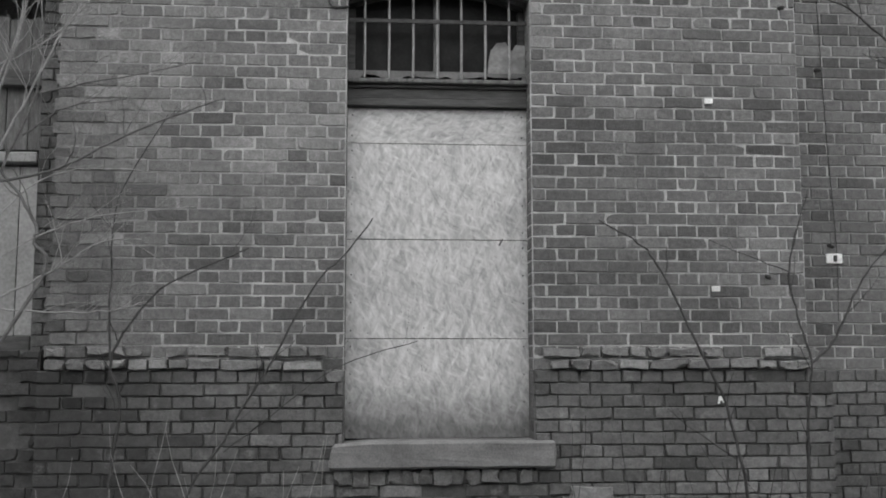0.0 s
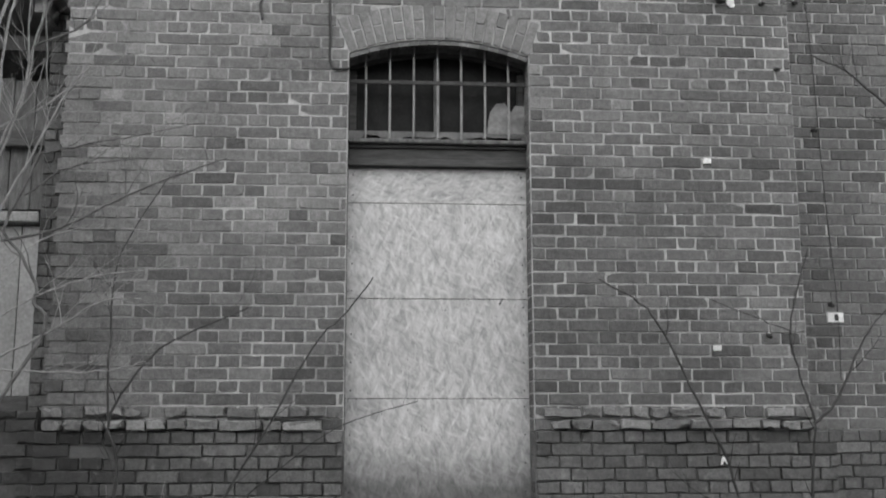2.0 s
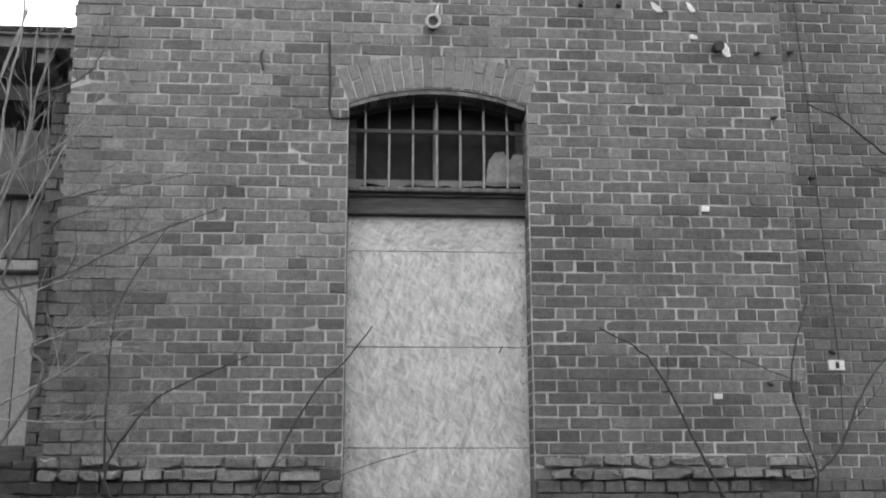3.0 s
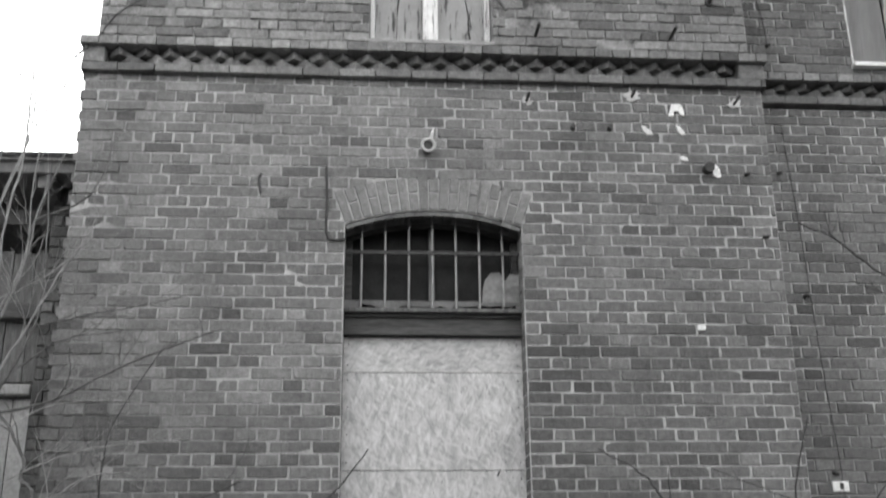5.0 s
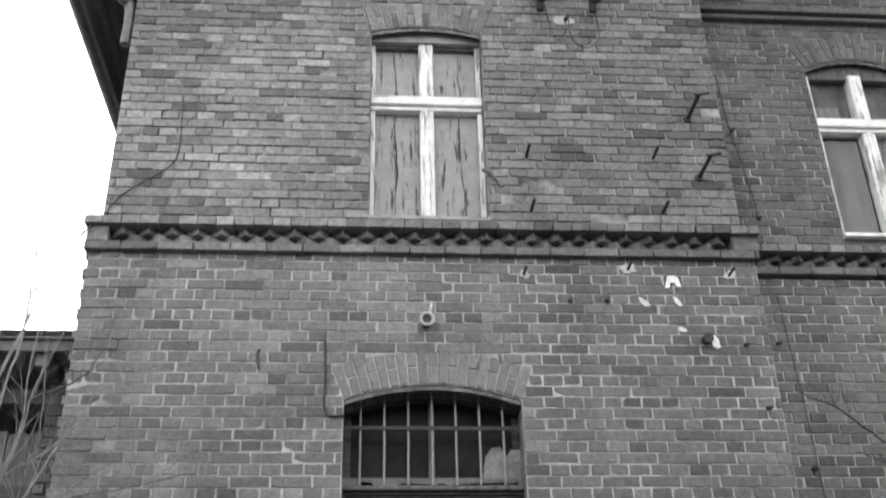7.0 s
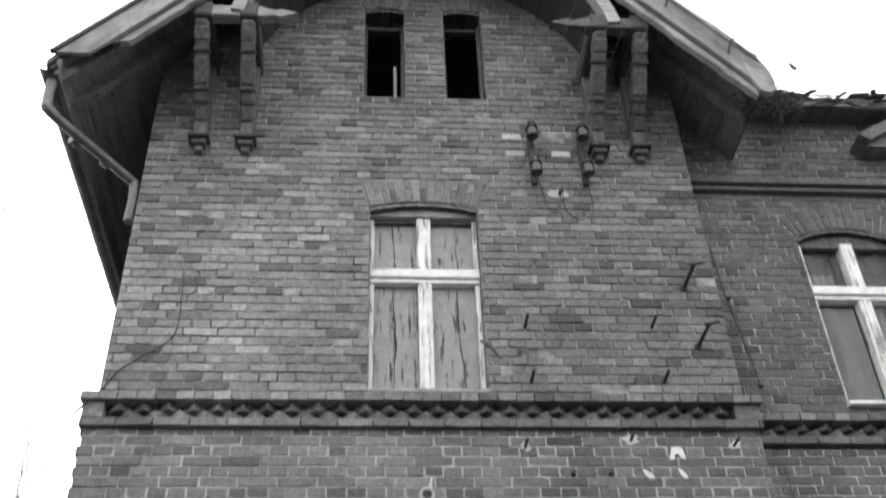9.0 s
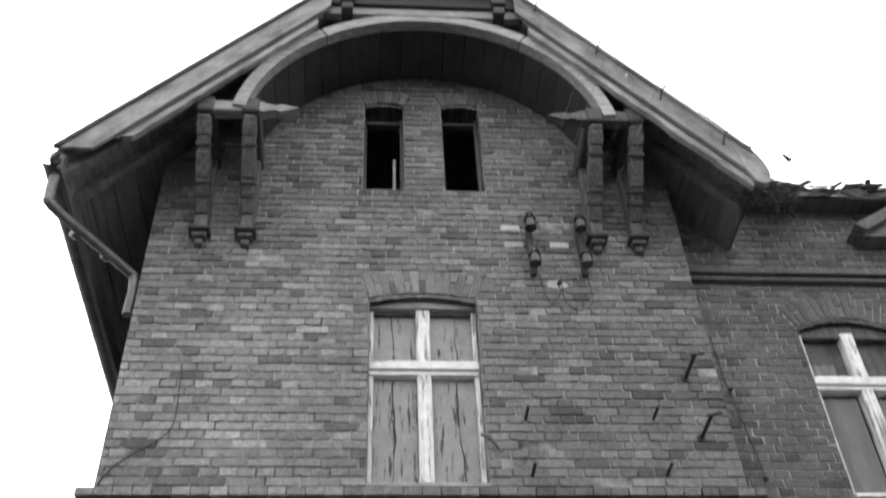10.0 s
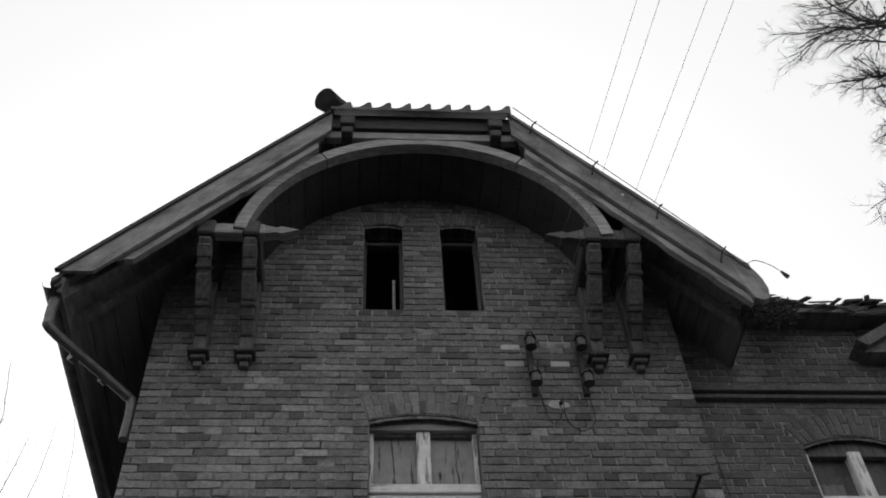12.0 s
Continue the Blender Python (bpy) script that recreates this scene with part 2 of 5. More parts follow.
def part(name, bm, mat, parent, label=""):
    ob = new(name, mesh_of(name, bm, mat))
    ob.parent = parent
    ob.matrix_parent_inverse = parent.matrix_basis.inverted()
    return tagged(ob, label)


def thing(name, label, category, group="", kind="", at=(0, 0, 0)):
    ob = new(name)
    ob.empty_display_size = 0.1
    ob.matrix_basis = Matrix.Translation(at)
    return tagged(ob, label, category, group, kind)


def solid(name, bm, mat, label, category, group="", kind=""):
    return tagged(new(name, mesh_of(name, bm, mat)), label, category, group, kind)


def box(bm, x0, x1, y0, y1, z0, z1, bevel=0.0, m=None):
    r = bmesh.ops.create_cube(bm, size=1.0)
    s = Matrix.Translation(((x0 + x1) / 2, (y0 + y1) / 2, (z0 + z1) / 2)) @ Matrix.Diagonal((x1 - x0, y1 - y0, z1 - z0, 1))
    bmesh.ops.transform(bm, matrix=s, verts=r["verts"])
    vs = r["verts"]
    if bevel:
        es = list({e for v in vs for e in v.link_edges})
        vs = bmesh.ops.bevel(bm, geom=es, offset=bevel, segments=1, affect="EDGES")["verts"]
    if m is not None:
        bmesh.ops.transform(bm, matrix=m, verts=vs)
    return vs


def boxed(*args, **kw):
    bm = bmesh.new()
    box(bm, *args, **kw)
    return bm


def tube(bm, pts, r0, r1, sides=7, cap=True):
    """A round, tapering run through pts."""
    pts = [Vector(p) for p in pts]
    rings, up = [], Vector((0.31, 0.2, 0.93))
    for i, p in enumerate(pts):
        d = (pts[min(i + 1, len(pts) - 1)] - pts[max(i - 1, 0)]).normalized()
        a = d.cross(up)
        a = a.normalized() if a.length > 0.05 else d.cross(Vector((1, 0, 0))).normalized()
        b = d.cross(a)
        r = r0 + (r1 - r0) * i / max(1, len(pts) - 1)
        rings.append([bm.verts.new(p + (a * math.cos(k * math.tau / sides) + b * math.sin(k * math.tau / sides)) * r) for k in range(sides)])
    for u, v in zip(rings, rings[1:]):
        for k in range(sides):
            bm.faces.new((u[k], u[(k + 1) % sides], v[(k + 1) % sides], v[k]))
    if cap:
        bm.faces.new(rings[0][::-1])
        bm.faces.new(rings[-1])


def smooth(pts, steps=5):
    """A Catmull-Rom run through pts."""
    p = [Vector(q) for q in pts]
    p = [2 * p[0] - p[1]] + p + [2 * p[-1] - p[-2]]
    out = []
    for a, b, c, d in zip(p, p[1:], p[2:], p[3:]):
        for k in range(steps):
            t = k / steps
            out.append(0.5 * (2 * b + (c - a) * t + (2 * a - 5 * b + 4 * c - d) * t * t + (3 * b - a - 3 * c + d) * t ** 3))
    return out + [p[-2]]


def prism(bm, outline, y0, y1):
    """A solid with an outline in x and z, from y0 to y1."""
    f = [bm.verts.new((x, y0, z)) for x, z in outline]
    b = [bm.verts.new((x, y1, z)) for x, z in outline]
    bm.faces.new(f)
    bm.faces.new(b[::-1])
    n = len(f)
    for i in range(n):
        bm.faces.new((f[i], b[i], b[(i + 1) % n], f[(i + 1) % n]))
    bmesh.ops.recalc_face_normals(bm, faces=bm.faces)


# ---- brickwork ----
COURSE, LAY = 0.07645, 0.262
COURSE_0 = 2.379 - COURSE / 2
HEAD, BED = 0.0108, 0.0078


class Arch:
    """A segmental-arched opening, with its ring of voussoirs."""

    def __init__(self, x0, x1, z0, spring, rise, ring=0.25):
        self.x0, self.x1, self.z0, self.spring, self.rise, self.ring = x0, x1, z0, spring, rise, ring
        self.c, self.w = (x0 + x1) / 2, (x1 - x0) / 2
        self.r = (self.w ** 2 + rise ** 2) / (2 * rise)
        self.zc = spring + rise - self.r
        self.half = math.asin(self.w / self.r)
        self.zend = self.zc + (self.r + ring) * math.cos(self.half)

    def outer(self, z):
        if z < self.z0 or z > self.zc + self.r + self.ring:
            return None
        if z <= self.spring:
            h = self.w
        elif z <= self.zend:
            h = self.w + (z - self.spring) * math.tan(self.half)
        else:
            h = math.sqrt(max(0, (self.r + self.ring) ** 2 - (z - self.zc) ** 2))
        return self.c - h, self.c + h

    def inner(self, z):
        if z < self.z0 - 1e-6 or z > self.zc + self.r:
            return None
        h = self.w if z <= self.spring else math.sqrt(max(0, self.r ** 2 - (z - self.zc) ** 2))
        return self.c - h, self.c + h

    def intrados(self, n=16, back=0.0):
        a = [-self.half + 2 * self.half * i / n for i in range(n + 1)]
        return [(self.c + (self.r - back) * math.sin(t), self.zc + (self.r - back) * math.cos(t)) for t in a]


def less(spans, cut):
    if cut is None:
        return spans
    out = []
    for a, b in spans:
        if cut[1] <= a or cut[0] >= b:
            out.append((a, b))
            continue
        if cut[0] > a:
            out.append((a, cut[0]))
        if cut[1] < b:
            out.append((cut[1], b))
    return out


def brick_shape(w, h, d, rng, wear=1.0):
    """A worn brick round the origin: its face at y = 0 looks to -y, its body runs to y = d."""
    loop = [(-1, -1), (-0.35, -1), (0.3, -1), (1, -1), (1, 0.1), (1, 1), (0.36, 1), (-0.3, 1), (-1, 1), (-1, -0.1)]
    tilt_x, tilt_z = rng.uniform(-0.0022, 0.0022) * wear, rng.uniform(-0.002, 0.002) * wear
    front, edge, rear = [], [], []
    for u, v in loop:
        corner = abs(u) == 1 and abs(v) == 1
        bite = (rng.random() ** 6) * 0.007 * wear if corner else (rng.random() ** 8) * 0.005 * wear
        j = lambda s: rng.uniform(-s, s) * wear
        x, z = u * (w / 2 - bite) + j(0.0009), v * (h / 2 - bite * 0.6) + j(0.0009)
        soft = 0.0028 + bite * 0.5
        edge.append((x, 0.0055 + j(0.001), z))
        front.append((x - math.copysign(soft, u) * (abs(u) == 1), tilt_x * u + tilt_z * v, z - math.copysign(soft, v) * (abs(v) == 1)))
        rear.append((u * w / 2, d, v * h / 2))
    verts = front + edge + rear
    n = len(loop)
    faces = [tuple(range(n))]
    for ring in (0, 1):
        for i in range(n):
            a, b = ring * n + i, ring * n + (i + 1) % n
            faces.append((b, a, a + n, b + n))
    return verts, faces


class Heap:
    """Gathers pieces into one mesh."""

    def __init__(self):
        self.v, self.f = [], []

    def add(self, verts, faces, m):
        k = len(self.v)
        self.v += [tuple(m @ Vector(p)) for p in verts]
        self.f += [tuple(i + k for i in face) for face in faces]

    def object(self, name, mat, parent, label):
        me = bpy.data.meshes.new(name)
        me.from_pydata(self.v, [], self.f)
        me.materials.append(mat)
        ob = new(name, me)
        ob.parent = parent
        return tagged(ob, label, kind="stuff")


SHAPES = {}


def shared_brick(w, mat, rng, wear):
    key = (round(w, 2), mat.name, rng.randrange(14))
    if key not in SHAPES:
        r = random.Random(repr(key))
        v, f = brick_shape(w, COURSE - BED, 0.05, r, wear)
        me = bpy.data.meshes.new("brick")
        me.from_pydata(v, [], f)
        me.materials.append(mat)
        SHAPES[key] = me
    return SHAPES[key]


LATE = []  # the single bricks are laid last


def brick_wall(name, x0, x1, z0, z1, y, openings, mat, mortar, label, near, limits=None, thick=0.36, recess=0.007, wear=1.0, gone=None, shift=0.0, seed=1, rugged=None, toothed=0.0):
    """A wall of cross bond: a mortar body with holes, and bricks a little proud of it."""
    rng = random.Random(seed)
    bm = bmesh.new()
    k0, k1 = math.floor((z0 - COURSE_0) / COURSE), math.ceil((z1 - COURSE_0) / COURSE)
    heap, singles = Heap(), []
    for k in range(k0, k1):
        a, b = max(z0, COURSE_0 + k * COURSE), min(z1, COURSE_0 + (k + 1) * COURSE)
        if b - a < 0.012:
            continue
        zm, (lo, hi) = (a + b) / 2, (limits((a + b) / 2) if limits else (x0, x1))
        if hi - lo < 0.05:
            continue
        body, face = [(lo, hi)], [(lo, hi)]
        for o in openings:
            body, face = less(body, o.inner(a + 1e-4) if zm > o.spring else o.inner(zm)), less(face, o.outer(zm))
        for s, e in body:
            box(bm, s, e, y + recess, y + thick, a, b)
        stretcher = k % 2 == 0
        step = LAY if stretcher else LAY / 2
        phase = -1.104 + shift + (0.0 if (k // 2) % 2 else LAY / 2) if stretcher else -1.104 + shift + LAY / 4
        for s, e in face:
            cuts = [s]
            g = phase + math.ceil((s - phase) / step) * step
            while g < e - 0.03:
                if g > s + 0.035:
                    cuts.append(g + rng.uniform(-0.007, 0.007))
                g += step
            cuts.append(e)
            for p, q in zip(cuts, cuts[1:]):
                if toothed and abs(p - lo) < 1e-6:
                    p -= toothed * (0.75 * (k % 2) + 0.5 * rng.random() - 0.25)
                w, xm = q - p - HEAD * (0.75 + 0.5 * rng.random()), (p + q) / 2
                edge_of_wall = p < lo + 0.02 or abs(q - hi) < 1e-6
                if edge_of_wall:
                    w += HEAD / 2
                if gone and rng.random() < gone(xm, zm):
                    continue
                loose = rugged(xm, zm) if rugged else 1.0
                proud = min(0.003, rng.uniform(-0.0025, 0.0025) * wear * loose)
                m = Matrix.Translation((xm + rng.uniform(-0.0015, 0.0015), y + proud, zm + rng.uniform(-0.0022, 0.0022) * wear)) @ Matrix.Rotation(rng.uniform(-0.0045, 0.0045) * wear * loose ** 0.5, 4, "Y")
                full = abs(b - a - COURSE) < 1e-4
                if full and len(singles) < 300 and near(xm, zm):
                    singles.append((shared_brick(max(0.03, w), mat, rng, wear), m))
                else:
                    v, f = brick_shape(max(0.025, w), b - a - BED * (0.7 + 0.4 * rng.random()), 0.05 if not edge_of_wall else 0.11, rng, wear)
                    heap.add(v, f, m)
    bmesh.ops.remove_doubles(bm, verts=bm.verts, dist=1e-4)
    wall = solid(name, bm, mortar, label, "wall", kind="structure")
    heap.object("brickwork", mat, wall, "courses of worn grey-toned bricks in cross bond")
    LATE.append((wall, singles))
    return wall


def reveal(wall, o, y, mat, seed, depth=0.33):
    """Brick faces on the jambs and the soffit of an opening."""
    rng = random.Random(seed)
    heap = Heap()
    k0, k1 = math.floor((o.z0 - COURSE_0) / COURSE), math.ceil((o.spring - COURSE_0) / COURSE)
    for k in range(k0, k1):
        a, b = max(o.z0, COURSE_0 + k * COURSE), min(o.spring, COURSE_0 + (k + 1) * COURSE)
        if b - a < 0.02:
            continue
        for x, turn in ((o.x0, -90), (o.x1, 90)):
            spans = ((0.014, 0.125), (0.135, depth)) if k % 2 else ((0.014, 0.25), (0.26, depth))
            for p, q in spans:
                v, f = brick_shape(q - p, b - a - BED, 0.03, rng, 0.8)
                m = Matrix.Translation((x + (0.0035 if turn < 0 else -0.0035), y + (p + q) / 2, (a + b) / 2)) @ Matrix.Rotation(radians(-turn), 4, "Z")
                heap.add(v, f, m)
    n = 18
    for i in range(n):
        t = -o.half + 2 * o.half * (i + 0.5) / n
        for p, q in ((0.014, 0.16), (0.17, depth)):
            v, f = brick_shape(2 * o.half * o.r / n - 0.002, q - p, 0.03, rng, 0.5)
            m = Matrix.Translation((o.c + (o.r - 0.004) * math.sin(t), y + (p + q) / 2, o.zc + (o.r - 0.004) * math.cos(t))) @ Matrix.Rotation(t, 4, "Y") @ Matrix.Rotation(radians(-90), 4, "X")
            heap.add(v, f, m)
    heap.object("reveal_face", mat, wall, "brick faces inside the opening")


def arch_ring(wall, o, y, mat, mortar, pieces, depth=0.34, seed=3, split=True):
    """Voussoirs on edge round an opening; every other one is made of two headers."""
    rng = random.Random(seed)
    bm = bmesh.new()
    inner, outer = o.intrados(18), o.intrados(18, -o.ring + 0.006)
    prism(bm, inner + outer[::-1], y + 0.005, y + depth)
    part("arch_mortar", bm, mortar, wall, "mortar body of the brick arch")
    for i in range(pieces):
        t = -o.half + 2 * o.half * (i + 0.5) / pieces
        chord = 2 * o.half * (o.r + o.ring / 2) / pieces - 0.009
        lens = [o.ring] if (i % 2 == 0 or not split) else [o.ring * 0.53, o.ring * 0.47]
        at = o.r + 0.002
        for length in lens:
            mid = at + length / 2
            v, f = brick_shape(chord, length - 0.009, 0.05, rng, 0.8)
            # wedge: narrower towards the centre
            v = [(x * (mid + z) / (o.r + o.ring / 2), yy, z) for x, yy, z in v]
            me = bpy.data.meshes.new("voussoir")
            me.from_pydata(v, [], f)
            me.materials.append(mat)
            ob = new("voussoir", me)
            ob.parent = wall
            ob.matrix_basis = Matrix.Translation((o.c + mid * math.sin(t), y - 0.003 + rng.uniform(-0.002, 0.002), o.zc + mid * math.cos(t))) @ Matrix.Rotation(t, 4, "Y")
            at += length


# ---- plan of the house ----
CX = 0.48                       # middle of the gable
LOW_L, LOW_R = -1.92, 2.80      # ground floor corners
UP_L, UP_R = -1.88, 2.765       # upper floor corners
Y_UP, Y_WING, Y_BASE = 0.05, 0.29, -0.035
EAVE_Z, TOP_Z, TOP_HALF, EAVE_HALF = 8.0, 10.53, 0.91, 3.06
RIGHT_HALF, RIGHT_FALL = 2.84, 1.25   # the slope towards the wing is a little steeper and shorter
FRONT = -0.72                   # the verge hangs this far before the wall
PITCH = math.atan2(TOP_Z - EAVE_Z, EAVE_HALF - TOP_HALF)
DOOR = Arch(-0.14, 1.035, 1.0, 3.996, 0.106, 0.24)
WIN = Arch(0.005, 0.888, 5.405, 7.150, 0.062, 0.25)
WING_WIN = Arch(3.695, 4.575, 5.45, 7.125, 0.105, 0.25)
SLIT_A = Arch(-0.075, 0.305, 8.45, 9.67, 0.035, 0.19)
SLIT_B = Arch(0.677, 1.047, 8.45, 9.68, 0.035, 0.19)

# ---- ground ----
bm = bmesh.new()
bmesh.ops.create_grid(bm, x_segments=60, y_segments=60, size=600)
for v in bm.verts:
    if abs(v.co.x) > 30 or abs(v.co.y) > 30:
        v.co.z = noise.noise(v.co * 0.01) * 1.5
solid("ground", bm, SOIL, "bare soil with leaf litter before the house", "ground", kind="structure")


# ---- walls ----
def roof_under(z):
    """Half width of the gable wall at a height, below the roof boards."""
    return TOP_HALF + (TOP_Z - 0.08 - z) / math.tan(PITCH)


def gable_limits(z):
    h = roof_under(z)
    return max(UP_L, CX - h), min(UP_R, CX + h)


def base_gone(x, z):
    if z > 1.42:
        return 0.015 + 0.10 * (x < -1.45)
    if x < -1.35:
        return 0.0
    if z < 0.88 and -0.25 < x < 1.2:
        return 0.40
    return 0.006


wall_plinth = brick_wall("wall_plinth", -1.97, 2.935, 0.0, 1.5763, Y_BASE, [Arch(-0.14, 1.035, 0.975, 1.64, 0.002, 0.0)], BRICK_BASE, MORTAR_BASE,
                         "damp brick plinth with broken and missing bricks", lambda x, z: z > 0.75 and (x > 1.16 or x < -0.3), thick=0.40, recess=0.018, wear=1.2, gone=base_gone, seed=11,
                         rugged=lambda x, z: 4.0 if z > 1.42 or (z < 0.98 and -0.3 < x < 1.2) else 1.2)
wall_front = brick_wall("wall_front", LOW_L, LOW_R, 1.5763, 5.075, 0.0, [DOOR], BRICK, MORTAR,
                        "ground floor brick wall in cross bond with pale mortar joints", lambda x, z: (-1.2 < x < -0.14 or 1.03 < x < 2.2) and 1.7 < z < 2.95,
                        recess=0.0045, seed=12, rugged=lambda x, z: 5.0 if z < 1.70 else 3.0 if x < -1.5 else 1.0, toothed=0.03)
arch_ring(wall_front, DOOR, 0.0, BRICK_ARCH, MORTAR, 19, seed=31)
wall_upper = brick_wall("wall_upper", UP_L, UP_R, 5.325, 10.42, Y_UP, [WIN, SLIT_A, SLIT_B], BRICK_UP, MORTAR_UP,
                        "upper floor and gable brick wall with worn joints", lambda x, z: (-1.0 < x < 0.0 or 0.89 < x < 2.3) and 5.45 < z < 6.75,
                        limits=gable_limits, recess=0.010, wear=1.35, seed=13, gone=lambda x, z: 0.012)
arch_ring(wall_upper, WIN, Y_UP, BRICK_UP, MORTAR_WING, 15, seed=32)
arch_ring(wall_upper, SLIT_A, Y_UP, BRICK_UP, MORTAR_UP, 6, seed=33, split=False)
arch_ring(wall_upper, SLIT_B, Y_UP, BRICK_UP, MORTAR_UP, 6, seed=34, split=False)
wall_wing_base = brick_wall("wall_wing_base", LOW_R - 0.02, 7.5, 0.0, 1.5763, Y_WING - 0.01, [], BRICK_BASE, MORTAR_BASE,
                            "damp dark brick base of the wing", lambda x, z: x < 3.6 and z > 0.8, thick=0.37, recess=0.016, wear=1.1, shift=0.09, seed=18)
wall_wing = brick_wall("wall_wing", LOW_R - 0.02, 7.5, 1.5763, 5.075, Y_WING, [], BRICK_WING, MORTAR,
                       "darker brick wall of the set-back wing", lambda x, z: 2.9 < x < 3.6 and 1.2 < z < 5.0, wear=1.0, shift=0.09, seed=14)
wall_wing_upper = brick_wall("wall_wing_upper", LOW_R - 0.06, 7.5, 5.33, 8.62, Y_WING + 0.03, [WING_WIN], BRICK_WING, MORTAR_WING,
                             "upper brick wall of the wing with an arched window", lambda x, z: 2.9 < x < 3.7 and 5.4 < z < 7.6, wear=1.05, shift=0.09, seed=15)
arch_ring(wall_wing_upper, WING_WIN, Y_WING + 0.03, BRICK_WING, MORTAR_WING, 15, seed=35)
reveal(wall_front, DOOR, 0.0, BRICK, 41)
for o, n in ((WIN, 42), (SLIT_A, 43), (SLIT_B, 44)):
    reveal(wall_upper, o, Y_UP, BRICK_UP, n)
reveal(wall_wing_upper, WING_WIN, Y_WING + 0.03, BRICK_WING, 45)

# a broken, overhanging course along the top of the plinth
rng = random.Random(91)
heap = Heap()
for row_z, row_y, lost in ((1.612, -0.058, 0.10), (1.690, -0.030, 0.14)):
    x = LOW_L - 0.01
    while x < LOW_R - 0.05:
        w = rng.choice((0.125, 0.125, 0.19, 0.255)) * rng.uniform(0.9, 1.03)
        if not (-0.16 < x + w and x < 1.05) and rng.random() > lost:
            v, f = brick_shape(w - 0.012, 0.058 + rng.uniform(-0.008, 0.006), 0.09, rng, 3.4)
            heap.add(v, f, Matrix.Translation((x + w / 2, row_y + rng.uniform(-0.02, 0.012), row_z + rng.uniform(-0.006, 0.006))) @ Matrix.Rotation(rng.uniform(-0.035, 0.035), 4, "Y") @ Matrix.Rotation(rng.uniform(-0.09, 0.09), 4, "Z"))
        x += w
heap.object("broken_course", BRICK_ARCH, wall_front, "chipped overhanging course of bricks over the plinth")
v, f = brick_shape(0.262, 0.085, 0.12, rng, 3.0)
heap = Heap()
heap.add(v, f, Matrix.Translation((1.375, -0.075, 0.825)) @ Matrix.Rotation(0.03, 4, "Y"))
heap.object("loose_brick", BRICK_ARCH, wall_plinth, "pale loose brick in the plinth")

# bricks set on edge under the door sill, broken at their feet
heap, x = Heap(), -0.20
while x < 1.02:
    w = rng.uniform(0.085, 0.12)
    h = rng.uniform(0.075, 0.105)
    v, f = brick_shape(w - 0.010, h, 0.12, rng, 3.6)
    heap.add(v, f, Matrix.Translation((x + w / 2, -0.052 + rng.uniform(-0.012, 0.02), 0.978 - h / 2)) @ Matrix.Rotation(rng.uniform(-0.07, 0.07), 4, "Y") @ Matrix.Rotation(rng.uniform(-0.12, 0.12), 4, "Z"))
    x += w
heap.object("rowlock_course", BRICK_BASE, wall_plinth, "broken bricks on edge under the door sill")

# added plain walls and floors close the house; near-black to keep openings dark
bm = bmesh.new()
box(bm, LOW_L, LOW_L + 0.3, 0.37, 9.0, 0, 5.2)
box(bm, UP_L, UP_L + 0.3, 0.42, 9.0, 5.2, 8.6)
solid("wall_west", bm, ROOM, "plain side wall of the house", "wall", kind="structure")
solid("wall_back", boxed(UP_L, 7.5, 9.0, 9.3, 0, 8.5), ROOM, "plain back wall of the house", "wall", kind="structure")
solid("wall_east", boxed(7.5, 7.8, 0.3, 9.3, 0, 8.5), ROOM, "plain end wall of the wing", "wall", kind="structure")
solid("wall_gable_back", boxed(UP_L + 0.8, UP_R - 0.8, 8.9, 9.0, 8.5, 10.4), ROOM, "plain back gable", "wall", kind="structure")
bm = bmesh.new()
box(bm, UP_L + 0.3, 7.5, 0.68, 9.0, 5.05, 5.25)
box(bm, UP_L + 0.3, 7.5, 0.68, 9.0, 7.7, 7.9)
solid("floor_upper", bm, ROOM, "dark upper floors added inside the house", "floor", kind="structure")


